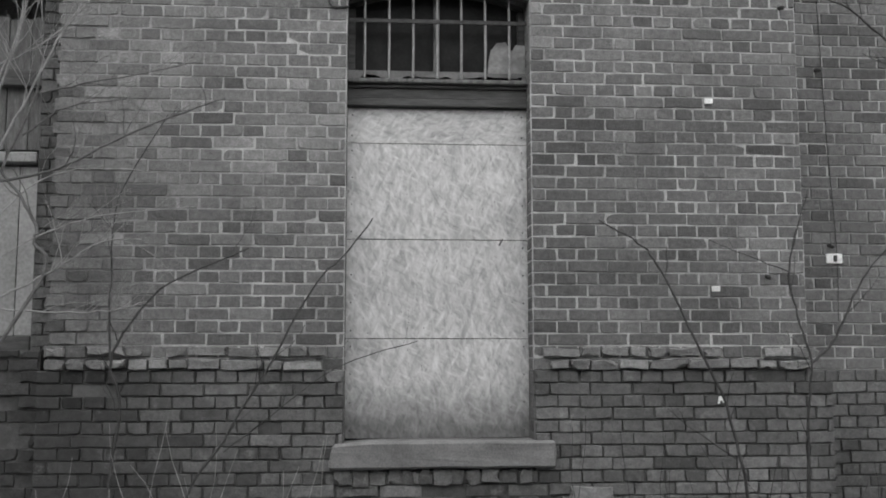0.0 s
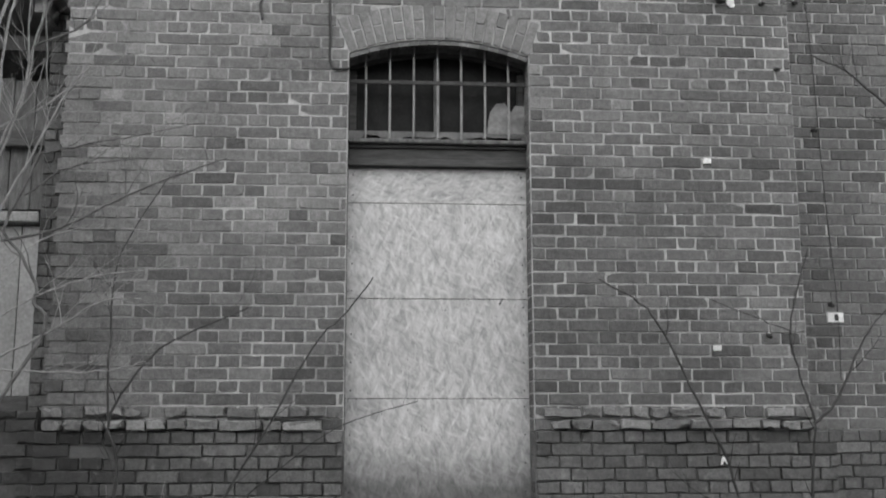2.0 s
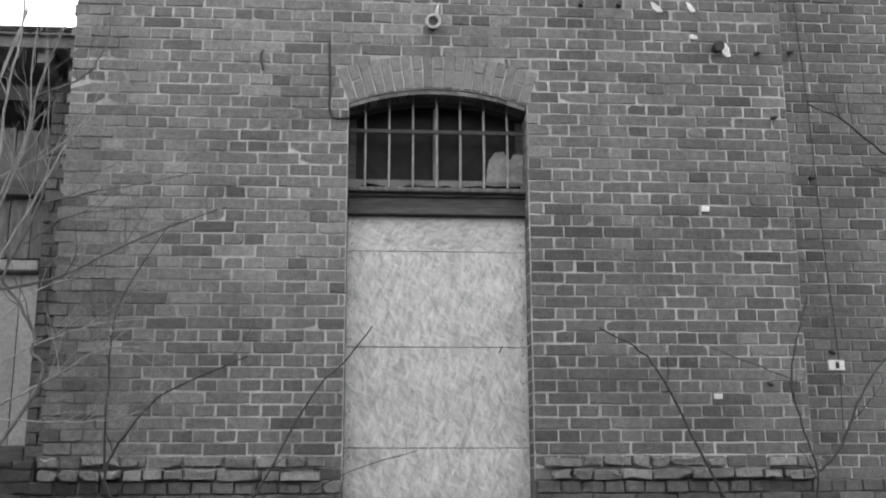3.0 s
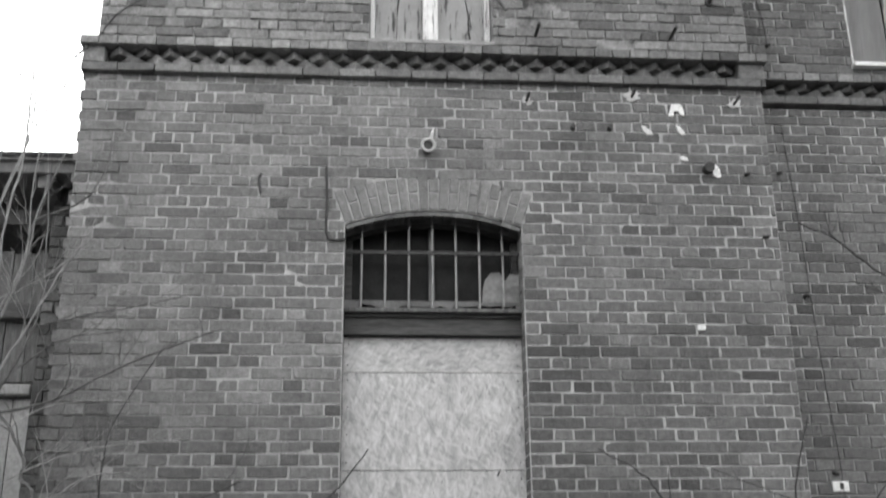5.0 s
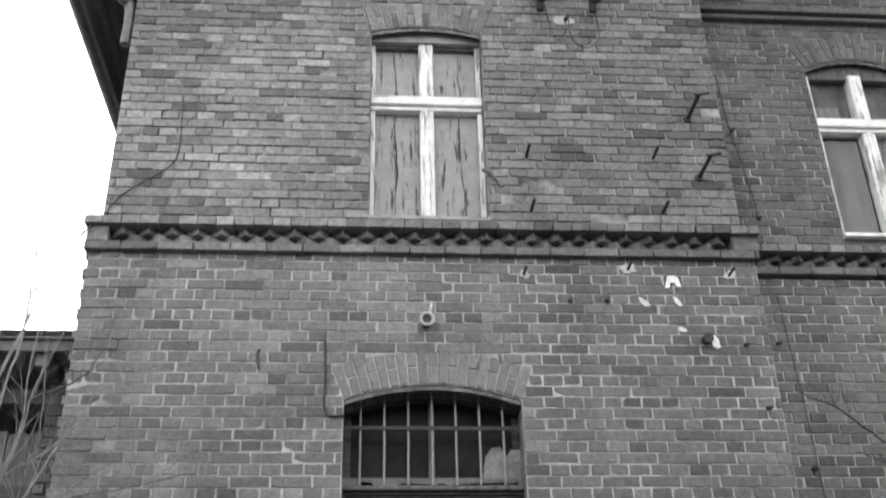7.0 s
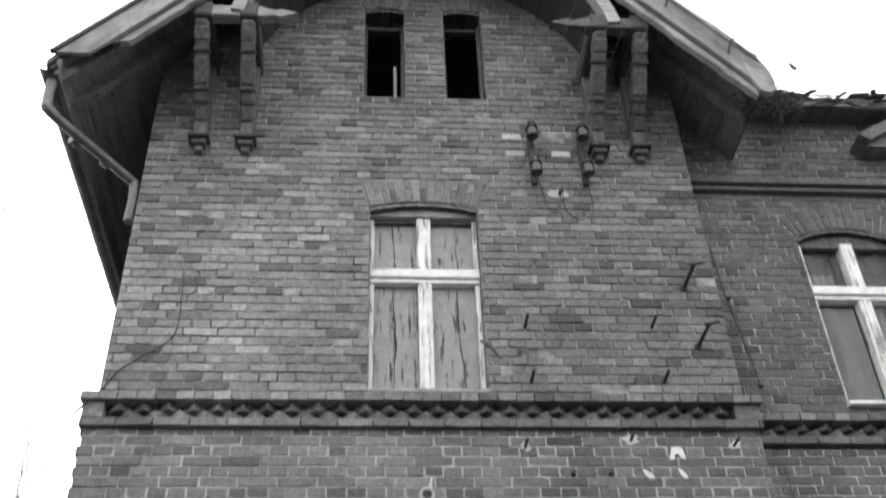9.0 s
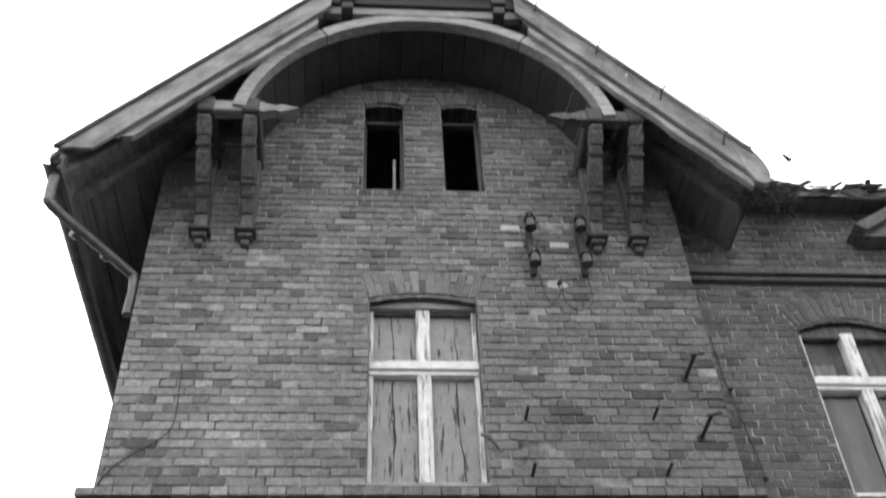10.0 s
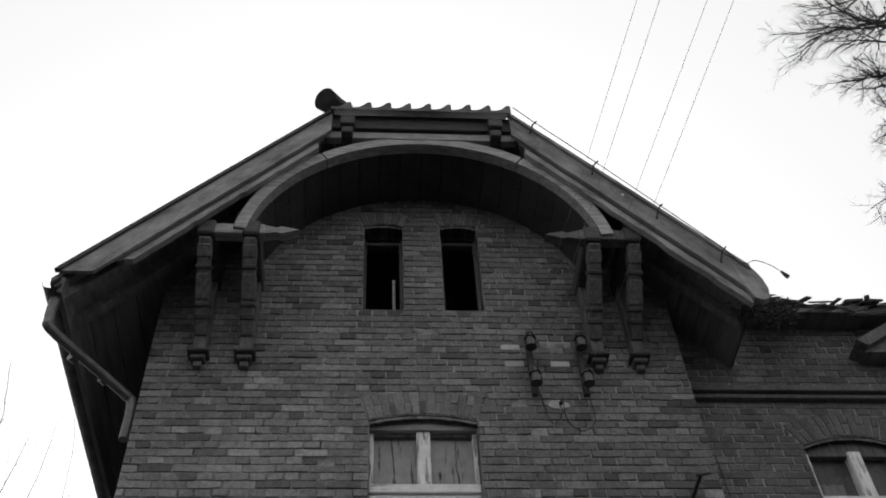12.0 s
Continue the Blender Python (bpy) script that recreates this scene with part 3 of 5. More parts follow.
# ---- cornice with a sawtooth course ----
def cornice(name, x0, x1, y, ends, label, seed, dz=0.0):
    """Two ledges of brick with a row of bricks set cornerwise between them."""
    rng = random.Random(seed)
    bm = bmesh.new()
    box(bm, x0, x1, y + 0.055, y + 0.34, 5.06 + dz, 5.325)
    root = solid(name, bm, MORTAR_BASE, label, "cornice", kind="structure")
    lower, upper = Heap(), Heap()
    x = x0 - (0.03 if ends[0] else 0.0)
    stop = x1 + (0.03 if ends[1] else 0.0)
    while x < stop - 0.02:
        w = min(0.25 + rng.uniform(-0.006, 0.006), stop - x)
        v, f = brick_shape(w - 0.005, 0.062, 0.14, rng, 0.9)
        lower.add(v, f, Matrix.Translation((x + w / 2, y - 0.045 + rng.uniform(-0.003, 0.003), 5.100 + dz)))
        x += w
    # one course of bricks overhangs the sawtooth
    x = x0 - (0.045 if ends[0] else 0.0)
    stop = x1 + (0.045 if ends[1] else 0.0)
    while x < stop - 0.02:
        w = min(LAY / 2 + rng.uniform(-0.006, 0.006), stop - x)
        v, f = brick_shape(w - 0.004, 0.066, 0.24, rng, 0.6)
        upper.add(v, f, Matrix.Translation((x + w / 2, y - 0.075 + rng.uniform(-0.003, 0.003), 5.291 + dz * 0.6)))
        x += w
    lower.object("lower_ledge", BRICK, root, "projecting lower brick ledge")
    upper.object("upper_ledge", BRICK_UP, root, "projecting worn upper brick ledge")
    a, b = x0 + (0.13 if ends[0] else 0.0), x1 - (0.17 if ends[1] else 0.0)
    for flag, p, q in ((ends[0], x0 - 0.025, a - 0.01), (ends[1], b + 0.01, x1 + 0.025)):
        if flag:
            part("end_block", boxed(p, q, y - 0.035, y + 0.1, 5.135 + dz, 5.262 + dz * 0.6, bevel=0.006), BRICK, root)
    n = round((b - a) / 0.172)
    for row, z, count in ((0, 5.163 + dz, n + 1), (1, 5.229 + dz * 0.8, n)):
        for i in range(count):
            xm = a + (i + 0.5 * row) * (b - a) / n
            if not a + 0.05 < xm < b - 0.05:
                continue
            v, f = brick_shape(0.116, 0.060, 0.116, rng, 1.4)
            v = [(p[0], p[1] - 0.058, p[2]) for p in v]
            me = bpy.data.meshes.new("sawtooth_brick")
            me.from_pydata(v, [], f)
            me.materials.append(BRICK)
            ob = new("sawtooth_brick", me)
            ob.parent = root
            ob.matrix_basis = Matrix.Translation((xm, y + 0.048 + rng.uniform(-0.004, 0.004), z)) @ Matrix.Rotation(radians(45) + rng.uniform(-0.05, 0.05), 4, "Z")
    return root


cornice("cornice_main", LOW_L, LOW_R, 0.0, (True, True), "brick cornice with a sawtooth course between two ledges", 51)
cornice("cornice_wing", LOW_R + 0.03, 7.5, Y_WING, (False, False), "brick cornice of the wing with a sawtooth course", 52, 0.03)

# plain moulded band under the wing's eaves
band = thing("wing_band", "projecting brick band below the wing eaves", "trim", kind="structure", at=(3, Y_WING, 7.66))
part("lower_band", boxed(2.78, 7.5, Y_WING - 0.03, Y_WING + 0.06, 7.61, 7.655, bevel=0.006), BRICK_WING, band)
part("upper_band", boxed(2.78, 7.5, Y_WING - 0.065, Y_WING + 0.06, 7.67, 7.73, bevel=0.006), BRICK_WING, band)

# ---- doorway: stone sill, strand boards, transom, fanlight ----
bm = bmesh.new()
box(bm, -0.20, 1.158, -0.085, 0.34, 0.985, 1.15, bevel=0.014)
bmesh.ops.subdivide_edges(bm, edges=bm.edges, cuts=5, use_grid_fill=True)
for v in bm.verts:
    d = noise.noise(v.co * 9.0) * 0.007 + noise.noise(v.co * 31.0) * 0.003
    v.co += Vector((d, d, d * 0.7))
    if v.co.x < -0.05:
        v.co.z -= (-0.05 - v.co.x) * 0.14 * (v.co.z > 1.1)
        v.co.x -= (1.15 - v.co.z) * 0.16 * (v.co.x < -0.17)
solid("door_sill", bm, STONE, "weathered grey sandstone door sill with chipped ends", "sill", kind="structure")

door = thing("door_1", "tall doorway boarded up with four strand boards", "door", kind="structure", at=(0.45, 0.17, 1.15))
LIMITS = [1.150, 1.775, 2.409, 3.035, 3.272]
for i, (a, b) in enumerate(zip(LIMITS, LIMITS[1:])):
    bm = boxed(-0.137, 1.032, 0.165 + 0.002 * (i % 2), 0.187, a + 0.0022, b - 0.0022, bevel=0.0015)
    board = part("strand_board", bm, STRAND if i < 3 else STRAND_ACROSS, door, "pale pressed strand board")
    for sx in (-0.105, 1.0):
        for k in range(4 if b - a > 0.4 else 2):
            bm = bmesh.new()
            z = a + 0.05 + (b - a - 0.1) * k / (3 if b - a > 0.4 else 1)
            bmesh.ops.create_cone(bm, cap_ends=True, segments=8, radius1=0.0055, radius2=0.004, depth=0.006,
                                  matrix=Matrix.Translation((sx, 0.164, z)) @ Matrix.Rotation(radians(90), 4, "X"))
            part("screw", bm, IRON, board)
bm = bmesh.new()
tube(bm, [(0.845, 0.16, 2.375), (0.86, 0.145, 2.40), (0.868, 0.15, 2.418)], 0.004, 0.003, 5)
part("nail", bm, IRON, door, "bent dark nail")
part("backing", boxed(-0.14, 1.035, 0.20, 0.24, 1.15, 3.28), DARK_WOOD, door, "dark old door leaf behind the boards")

transom = thing("transom", "dark moulded timber transom with a dusty top", "trim", kind="structure", at=(0.45, 0.15, 3.28))
part("lower_rail", boxed(-0.139, 1.034, 0.12, 0.26, 3.275, 3.325, bevel=0.004), DARK_WOOD, transom)
part("middle_rail", boxed(-0.139, 1.034, 0.145, 0.26, 3.328, 3.395, bevel=0.006), DARK_WOOD, transom)
part("bead", boxed(-0.139, 1.034, 0.128, 0.26, 3.398, 3.420, bevel=0.005), DARK_WOOD, transom)
part("cap", boxed(-0.139, 1.034, 0.095, 0.26, 3.423, 3.452, bevel=0.006), POST_WOOD, transom)
part("dusty_slope", boxed(-0.139, 1.034, 0.0, 0.02, 0.0, 0.10, m=Matrix.Translation((0, 0.125, 3.448)) @ Matrix.Rotation(radians(-38), 4, "X")), DUST, transom, "dust on the weathering slope")

fan = thing("window_2", "dark grimy arched fanlight over the doorway", "window", kind="structure", at=(0.45, 0.24, 3.5))
top = DOOR.intrados(16, 0.004)
bm = bmesh.new()
prism(bm, [(-0.136, 3.45)] + top + [(1.031, 3.45)], 0.245, 0.250)
part("pane", bm, GRIME, fan, "grimy dark glass")
bm = bmesh.new()
inner = DOOR.intrados(16, 0.045)
prism(bm, top + inner[::-1], 0.20, 0.27)
part("frame_head", bm, DARK_WOOD, fan)
for a, b in ((-0.136, -0.09), (0.985, 1.031)):
    part("frame_side", boxed(a, b, 0.20, 0.27, 3.45, 3.945, bevel=0.003), DARK_WOOD, fan)
part("mullion", boxed(0.425, 0.465, 0.205, 0.265, 3.45, 4.04, bevel=0.003), POST_WOOD, fan)

grille = thing("window_grille", "iron grille of upright bars in the fanlight", "grille", at=(0.45, 0.12, 3.5))
for i in range(7):
    x = -0.029 + 0.1575 * i
    ztop = DOOR.zc + math.sqrt(DOOR.r ** 2 - (x - DOOR.c) ** 2)
    bm = bmesh.new()
    tube(bm, [(x, 0.125, 3.46), (x + 0.002, 0.125, 3.7), (x, 0.125, ztop)], 0.0085, 0.0085, 8)
    part("bar", bm, STEEL, grille)
part("rail", boxed(-0.139, 1.034, 0.108, 0.116, 3.825, 3.852, bevel=0.002), IRON, grille, "flat iron cross rail")

bm = bmesh.new()
prism(bm, [(0.775, 3.46), (1.03, 3.46), (1.03, 3.71), (0.97, 3.72), (0.94, 3.67), (0.90, 3.735), (0.84, 3.725), (0.80, 3.67), (0.785, 3.60)], 0.186, 0.192)
bmesh.ops.triangulate(bm, faces=bm.faces)
bmesh.ops.subdivide_edges(bm, edges=bm.edges, cuts=3, use_grid_fill=True)
for v in bm.verts:
    v.co.y += 0.012 * noise.noise(v.co * 12.0) - 0.006
solid("plastic_sheet", bm, SHEET, "crumpled pale sheet leaning in the fanlight corner", "sheet")
bm = bmesh.new()
rows = []
for yy, zz in ((0.135, 3.445), (0.135, 3.47), (0.19, 3.50), (0.235, 3.515)):
    rows.append([bm.verts.new((-0.10 + 1.1 * i / 70, yy, zz + (0.022 * noise.noise(Vector((i * 0.31, zz * 20, 0))) + 0.012 * noise.noise(Vector((i * 0.9, 3, 1)))) * (zz > 3.46))) for i in range(71)])
for u, v in zip(rows, rows[1:]):
    for i in range(70):
        bm.faces.new((u[i], u[i + 1], v[i + 1], v[i]))
bmesh.ops.solidify(bm, geom=bm.faces, thickness=-0.01)
solid("debris", bm, DUST, "dust and crumbs lying on the transom", "debris", kind="stuff")
solid("inner_shelf", boxed(-0.3, 1.2, 0.30, 0.62, 3.28, 3.42, bevel=0.004), DARK_WOOD, "dark timber ledge inside the fanlight", "ledge", kind="structure")


# ---- cross windows ----
def cross_window(name, o, y, boarded, label):
    """A flaking white cross window under an arched head."""
    w = thing(name, label, "window", kind="structure", at=(o.c, y, o.z0))
    x0, x1, z0 = o.x0 + 0.004, o.x1 - 0.004, o.z0 + 0.03
    zt = o.spring - 0.045
    crown = o.intrados(24, 0.006)
    bm = bmesh.new()
    prism(bm, [(crown[0][0], zt + 0.001)] + crown + [(crown[-1][0], zt + 0.001)], y - (0.045 if boarded else -0.01), y + 0.10)
    part("head_board", bm, GREY_WOOD if boarded else POST_WOOD, w, "weathered arched head board")
    fr = part("window_frame", boxed(x0, x0 + 0.036, y, y + 0.09, z0, zt, bevel=0.004), WHITE_PAINT, w)
    part("window_frame", boxed(x1 - 0.036, x1, y, y + 0.09, z0, zt, bevel=0.004), WHITE_PAINT, w)
    part("frame_head", boxed(x0, x1, y + 0.004, y + 0.09, zt - 0.028, zt, bevel=0.004), POST_WOOD, w)
    za, zb = o.z0 + 1.055, o.z0 + 1.165
    part("transom_bar", boxed(x0 - 0.002, x1 + 0.002, y - 0.045, y + 0.09, za + 0.025, zb, bevel=0.008), WHITE_RAIL, w, "flaking white transom")
    part("transom_drip", boxed(x0 - 0.002, x1 + 0.002, y - 0.02, y + 0.09, za - 0.015, za + 0.022, bevel=0.006), WHITE_RAIL, w)
    part("mullion", boxed(o.c - 0.055, o.c + 0.055, y - 0.022, y + 0.09, z0, za - 0.018, bevel=0.01), WHITE_PAINT, w)
    part("mullion_bead", boxed(o.c - 0.022, o.c + 0.022, y - 0.034, y - 0.0235, z0, za - 0.018, bevel=0.004), WHITE_PAINT, w)
    part("mullion", boxed(o.c - 0.057, o.c + 0.057, y - 0.024, y + 0.09, zb + 0.002, zt + 0.012, bevel=0.01), WHITE_PAINT, w)
    part("window_sill", boxed(o.x0 - 0.015, o.x1 + 0.03, y - 0.11, y + 0.1, o.z0 - 0.004, z0, bevel=0.005), GREY_WOOD if boarded else WHITE_RAIL, w, "worn sill")
    for lo, hi, level in ((x0 + 0.038, o.c - 0.058, 0), (o.c + 0.058, x1 - 0.038, 1)):
        for a, b in ((z0, za - 0.018), (zb, zt - 0.03)):
            if boarded:
                split = lo + (hi - lo) * (0.45 if level == 0 else 0.62)
                gap = 0.007
                lean = 0.02 if level else 0.0
                for k in (0, 1):
                    rim = []
                    for i in range(15):
                        t = i / 14
                        wave = 0.010 * math.sin(t * 5 + level * 2 + a) + 0.012 * noise.noise(Vector((t * 9, level * 5 + a, 1.5)))
                        rim.append((split + lean * (0.5 - t) + wave + (k * 2 - 1) * gap * (0.4 + 2.2 * max(0.0, noise.noise(Vector((t * 6, k * 3.3, a + level))))) , a + (b - a) * t))
                    side_x = lo if k == 0 else hi
                    bm = bmesh.new()
                    prism(bm, rim + [(side_x, b), (side_x, a)], y + 0.046 + 0.002 * k, y + 0.062 + 0.002 * k)
                    part("board", bm, GREY_PANEL, w, "grey painted board with peeling cracks")
                part("backing", boxed(lo, hi, y + 0.068, y + 0.08, a, b), DARK_WOOD, w)
            else:
                p = part("pane", boxed(lo, hi, y + 0.05, y + 0.054, a, b), GLASS, w)
                p.visible_shadow = False
    return w


cross_window("window_1", WIN, Y_UP + 0.115, True, "flaking white cross window closed with grey boards")
cross_window("window_3", WING_WIN, Y_WING + 0.085, False, "white cross window with old curtains in the wing")


def curtain(x0, x1, z0, z1, y, folds, label, cloth=CLOTH):
    bm = bmesh.new()
    n = 40
    for row in (z0, z1):
        for i in range(n + 1):
            t = i / n
            bm.verts.new((x0 + (x1 - x0) * t, y + 0.006 * math.sin(t * folds * math.tau) + 0.004 * math.sin(t * 17), row))
    bm.verts.ensure_lookup_table()
    for i in range(n):
        bm.faces.new((bm.verts[i], bm.verts[i + 1], bm.verts[n + 2 + i], bm.verts[n + 1 + i]))
    bmesh.ops.solidify(bm, geom=bm.faces, thickness=0.003)
    return solid("curtain", bm, cloth, label, "curtain", group="curtains in the wing window")


curtain(3.73, 4.06, 5.50, 6.46, Y_WING + 0.155, 2, "dusty pale curtain behind the wing window")
curtain(4.20, 4.53, 5.50, 6.50, Y_WING + 0.165, 5, "dusty pale curtain behind the wing window")
curtain(3.74, 3.97, 6.62, 6.80, Y_WING + 0.150, 3, "short pale curtain scrap behind the wing window")
curtain(3.73, 4.09, 6.62, 7.07, Y_WING + 0.170, 4, "grey net curtain in the upper light of the wing window", SHEET)
curtain(4.17, 4.54, 6.62, 7.07, Y_WING + 0.170, 4, "grey net curtain in the upper light of the wing window", SHEET)


def slit_window(name, o, stick, label):
    w = thing(name, label, "window", kind="structure", at=(o.c, Y_UP + 0.1, o.z0))
    y = Y_UP + 0.16
    part("frame_side", boxed(o.x0 + 0.002, o.x0 + 0.03, y, y + 0.06, o.z0, o.spring, bevel=0.003), DARK_WOOD, w)
    part("frame_side", boxed(o.x1 - 0.03, o.x1 - 0.002, y, y + 0.06, o.z0, o.spring, bevel=0.003), POST_WOOD, w)
    part("frame_head", boxed(o.x0 + 0.03, o.x1 - 0.03, y, y + 0.06, o.spring - 0.10, o.spring - 0.06, bevel=0.003), DARK_WOOD, w)
    part("window_sill", boxed(o.x0 + 0.002, o.x1 - 0.002, Y_UP + 0.01, y + 0.06, o.z0, o.z0 + 0.022, bevel=0.003), DARK_WOOD, w)
    if stick:
        part("broken_casement", boxed(o.x1 - 0.10, o.x1 - 0.07, y + 0.02, y + 0.05, o.z0 + 0.02, o.z0 + 0.62, bevel=0.003), GREY_WOOD, w, "broken upright of the lost casement")
    return w


slit_window("window_4", SLIT_A, True, "narrow open gable window with broken casement")
slit_window("window_5", SLIT_B, False, "narrow open gable window without glass")


# ---- roof ----
def slope_point(side, half, drop=0.0):
    """A point of the verge: half metres from the middle, drop below the roof line."""
    return CX + side * half, TOP_Z - (half - TOP_HALF) * (math.tan(PITCH) if side < 0 else RIGHT_FALL) - drop


def strip(side, h0, h1, d0, d1):
    """An outline along a roof slope between two drops, measured square to it."""
    k = 1 / math.cos(PITCH)
    pts = [slope_point(side, h0, d0 * k), slope_point(side, h1, d0 * k), slope_point(side, h1, d1 * k), slope_point(side, h0, d1 * k)]
    return pts if side > 0 else pts[::-1]


roof = thing("roof", "steep tiled half-hipped roof with wide overhanging verge", "roof", kind="structure", at=(CX, 0, EAVE_Z))
for side in (-1, 1):
    far = EAVE_HALF if side < 0 else RIGHT_HALF
    bm = bmesh.new()
    prism(bm, strip(side, TOP_HALF - 0.6, far, 0.012, 0.055), 0.6, 9.4)
    part("slope", bm, TILE, roof, "tiled slope")
    bm = bmesh.new()
    prism(bm, strip(side, TOP_HALF - 0.02, far, 0.012, 0.055), FRONT + 0.012, 0.6)
    part("verge_slope", bm, TILE, roof, "tiled slope at the verge")
    # underside boards along the slope
    n = 14
    for i in range(n):
        a = TOP_HALF - 0.1 + (far - TOP_HALF + 0.08) * i / n
        b = TOP_HALF - 0.1 + (far - TOP_HALF + 0.08) * (i + 1) / n - 0.006
        bm = bmesh.new()
        prism(bm, strip(side, a, b, 0.057, 0.082 + 0.003 * (i % 2)), FRONT + 0.05, 9.3)
        part("soffit_board", bm, SOFFIT, roof)
# the half hip: rises from the front eave to the back
bm = bmesh.new()
hip = [bm.verts.new(p) for p in ((CX - TOP_HALF, FRONT - 0.05, TOP_Z - 0.02), (CX + TOP_HALF, FRONT - 0.05, TOP_Z - 0.02), (CX, 0.2, TOP_Z + 1.05))]
bm.faces.new(hip)
bmesh.ops.solidify(bm, geom=bm.faces, thickness=0.05)
part("half_hip", bm, TILE, roof, "small tiled half hip")
bm = bmesh.new()
prism(bm, [(CX - TOP_HALF, TOP_Z - 0.02), (CX + TOP_HALF, TOP_Z - 0.02), (CX, TOP_Z + 1.05)], 0.25, 9.4)
part("ridge_body", bm, TILE, roof, "upper roof up to the ridge")
part("hip_soffit", boxed(CX - TOP_HALF + 0.05, CX + TOP_HALF - 0.05, FRONT + 0.06, 0.6, TOP_Z - 0.14, TOP_Z - 0.09), SOFFIT, roof, "sooty boards under the half hip")
# pantiles of the half hip's lowest row
for i in range(9):
    bm = bmesh.new()
    w, x = 2 * TOP_HALF / 9, CX - TOP_HALF + 2 * TOP_HALF * i / 9
    wave = []
    for k in range(11):
        t = k / 10
        wave.append((x + w * t, TOP_Z - 0.03 + 0.105 * (math.sin(t * math.pi * 0.53) ** 5) * (1.0 if t < 0.97 else 0.75) + 0.006 * noise.noise(Vector((i * 3.1, t, 0)))))
    outline = [(x, TOP_Z - 0.07), (x + w, TOP_Z - 0.07)] + wave[::-1]
    prism(bm, outline, FRONT - 0.10, FRONT + 0.22)
    for v in bm.verts:
        if v.co.y > FRONT:
            v.co.z += 0.30
            v.co.x = CX + (v.co.x - CX) * 0.95
    part("pantile", bm, TILE, roof)
# ridge cap at one hip corner
bm = bmesh.new()
rings = []
for k, (d, r) in enumerate(((-0.17, 0.125), (0.0, 0.11), (0.25, 0.10))):
    rings.append([bm.verts.new((math.cos(a) * r, d, math.sin(a) * r)) for a in [math.radians(-20 + 220 * i / 12) for i in range(13)]])
for u, v in zip(rings, rings[1:]):
    for i in range(12):
        bm.faces.new((u[i], u[i + 1], v[i + 1], v[i]))
bmesh.ops.solidify(bm, geom=bm.faces, thickness=0.018)
bmesh.ops.transform(bm, matrix=Matrix.Translation((CX - TOP_HALF + 0.03, FRONT - 0.02, TOP_Z + 0.10)) @ Matrix.Rotation(radians(-38), 4, "Z") @ Matrix.Rotation(radians(24), 4, "X"), verts=bm.verts)
part("hip_cap", bm, TILE, roof, "half-round clay hip cap")
# fascia and collars under the half hip
part("fascia", boxed(CX - TOP_HALF - 0.01, CX + TOP_HALF + 0.01, FRONT + 0.01, FRONT + 0.04, TOP_Z - 0.24, TOP_Z - 0.012, bevel=0.003), DARK_WOOD, roof, "dark fascia under the tiles")
part("collar", boxed(CX - TOP_HALF - 0.05, CX + TOP_HALF + 0.05, FRONT + 0.05, FRONT + 0.13, TOP_Z - 0.36, TOP_Z - 0.25, bevel=0.006), GREY_WOOD, roof, "weathered collar beam")
for side in (-1, 1):
    x = CX + side * 0.74
    far = EAVE_HALF if side < 0 else RIGHT_HALF
    part("purlin_end", boxed(x - 0.07, x + 0.07, FRONT - 0.06, 0.4, TOP_Z - 0.25, TOP_Z - 0.12, bevel=0.01), DARK_WOOD, roof, "dark purlin end")
    part("purlin_end", boxed(x - 0.055, x + 0.055, FRONT - 0.03, 0.4, TOP_Z - 0.37, TOP_Z - 0.27, bevel=0.01), DARK_WOOD, roof, "dark purlin end")
    # verge boards, cut level at the foot, ragged below
    def run(h0, h1, d0, d1, ragged=0.0, level=True):
        k = 1 / math.cos(PITCH if side < 0 else math.atan(RIGHT_FALL))
        fall = math.tan(PITCH) if side < 0 else RIGHT_FALL
        top = [slope_point(side, h0, d0 * k), slope_point(side, h1 - (d0 * k / fall if level else 0), d0 * k)]
        low = []
        end = h1 - (d1 * k / fall if level else 0)
        for i in range(25):
            t = i / 24
            d = d1 + ragged * (noise.noise(Vector((t * 14, side * 3.0, d1 * 40))) + 0.6 * noise.noise(Vector((t * 47, side, d1 * 9))))
            low.append(slope_point(side, end + (h0 - end) * t, d * k))
        pts = top + low
        return pts if side > 0 else pts[::-1]

    for name, a, b, d0, d1, y0, y1, rag, mat, label in (
            ("verge_board", -0.015, 0.02, 0.036, 0.232, -0.03, 0.005, 0.005, VERGE_WOOD[side], "weathered grey verge board with split grain"),
            ("verge_cap", -0.03, 0.02, 0.0, 0.034, -0.055, -0.005, 0.002, DARK_WOOD if side < 0 else VERGE_WOOD[1], "narrow cap strip along the verge"),
            ("lower_moulding", 0.05, 0.16, 0.235, 0.262, 0.002, 0.05, 0.006, DARK_WOOD, "dark moulding under the verge board"),
            ("lower_board", 0.10, 0.18, 0.265, 0.322, 0.0, 0.06, 0.020, VERGE_WOOD[side], "split weathered lower verge board")):
        bm = bmesh.new()
        prism(bm, run(TOP_HALF + a, far - (b if side < 0 else 0.07 + d0 * 0.25), d0, d1, rag, side < 0), FRONT + y0, FRONT + y1)
        part(name, bm, mat, roof, label)
    # hidden rafters of the overhang
    for y in (FRONT + 0.12, -0.30):
        bm = bmesh.new()
        prism(bm, strip(side, TOP_HALF, far - 0.1, 0.078, 0.18), y, y + 0.09)
        part("rafter", bm, SOFFIT, roof, "dark rafter of the overhang")
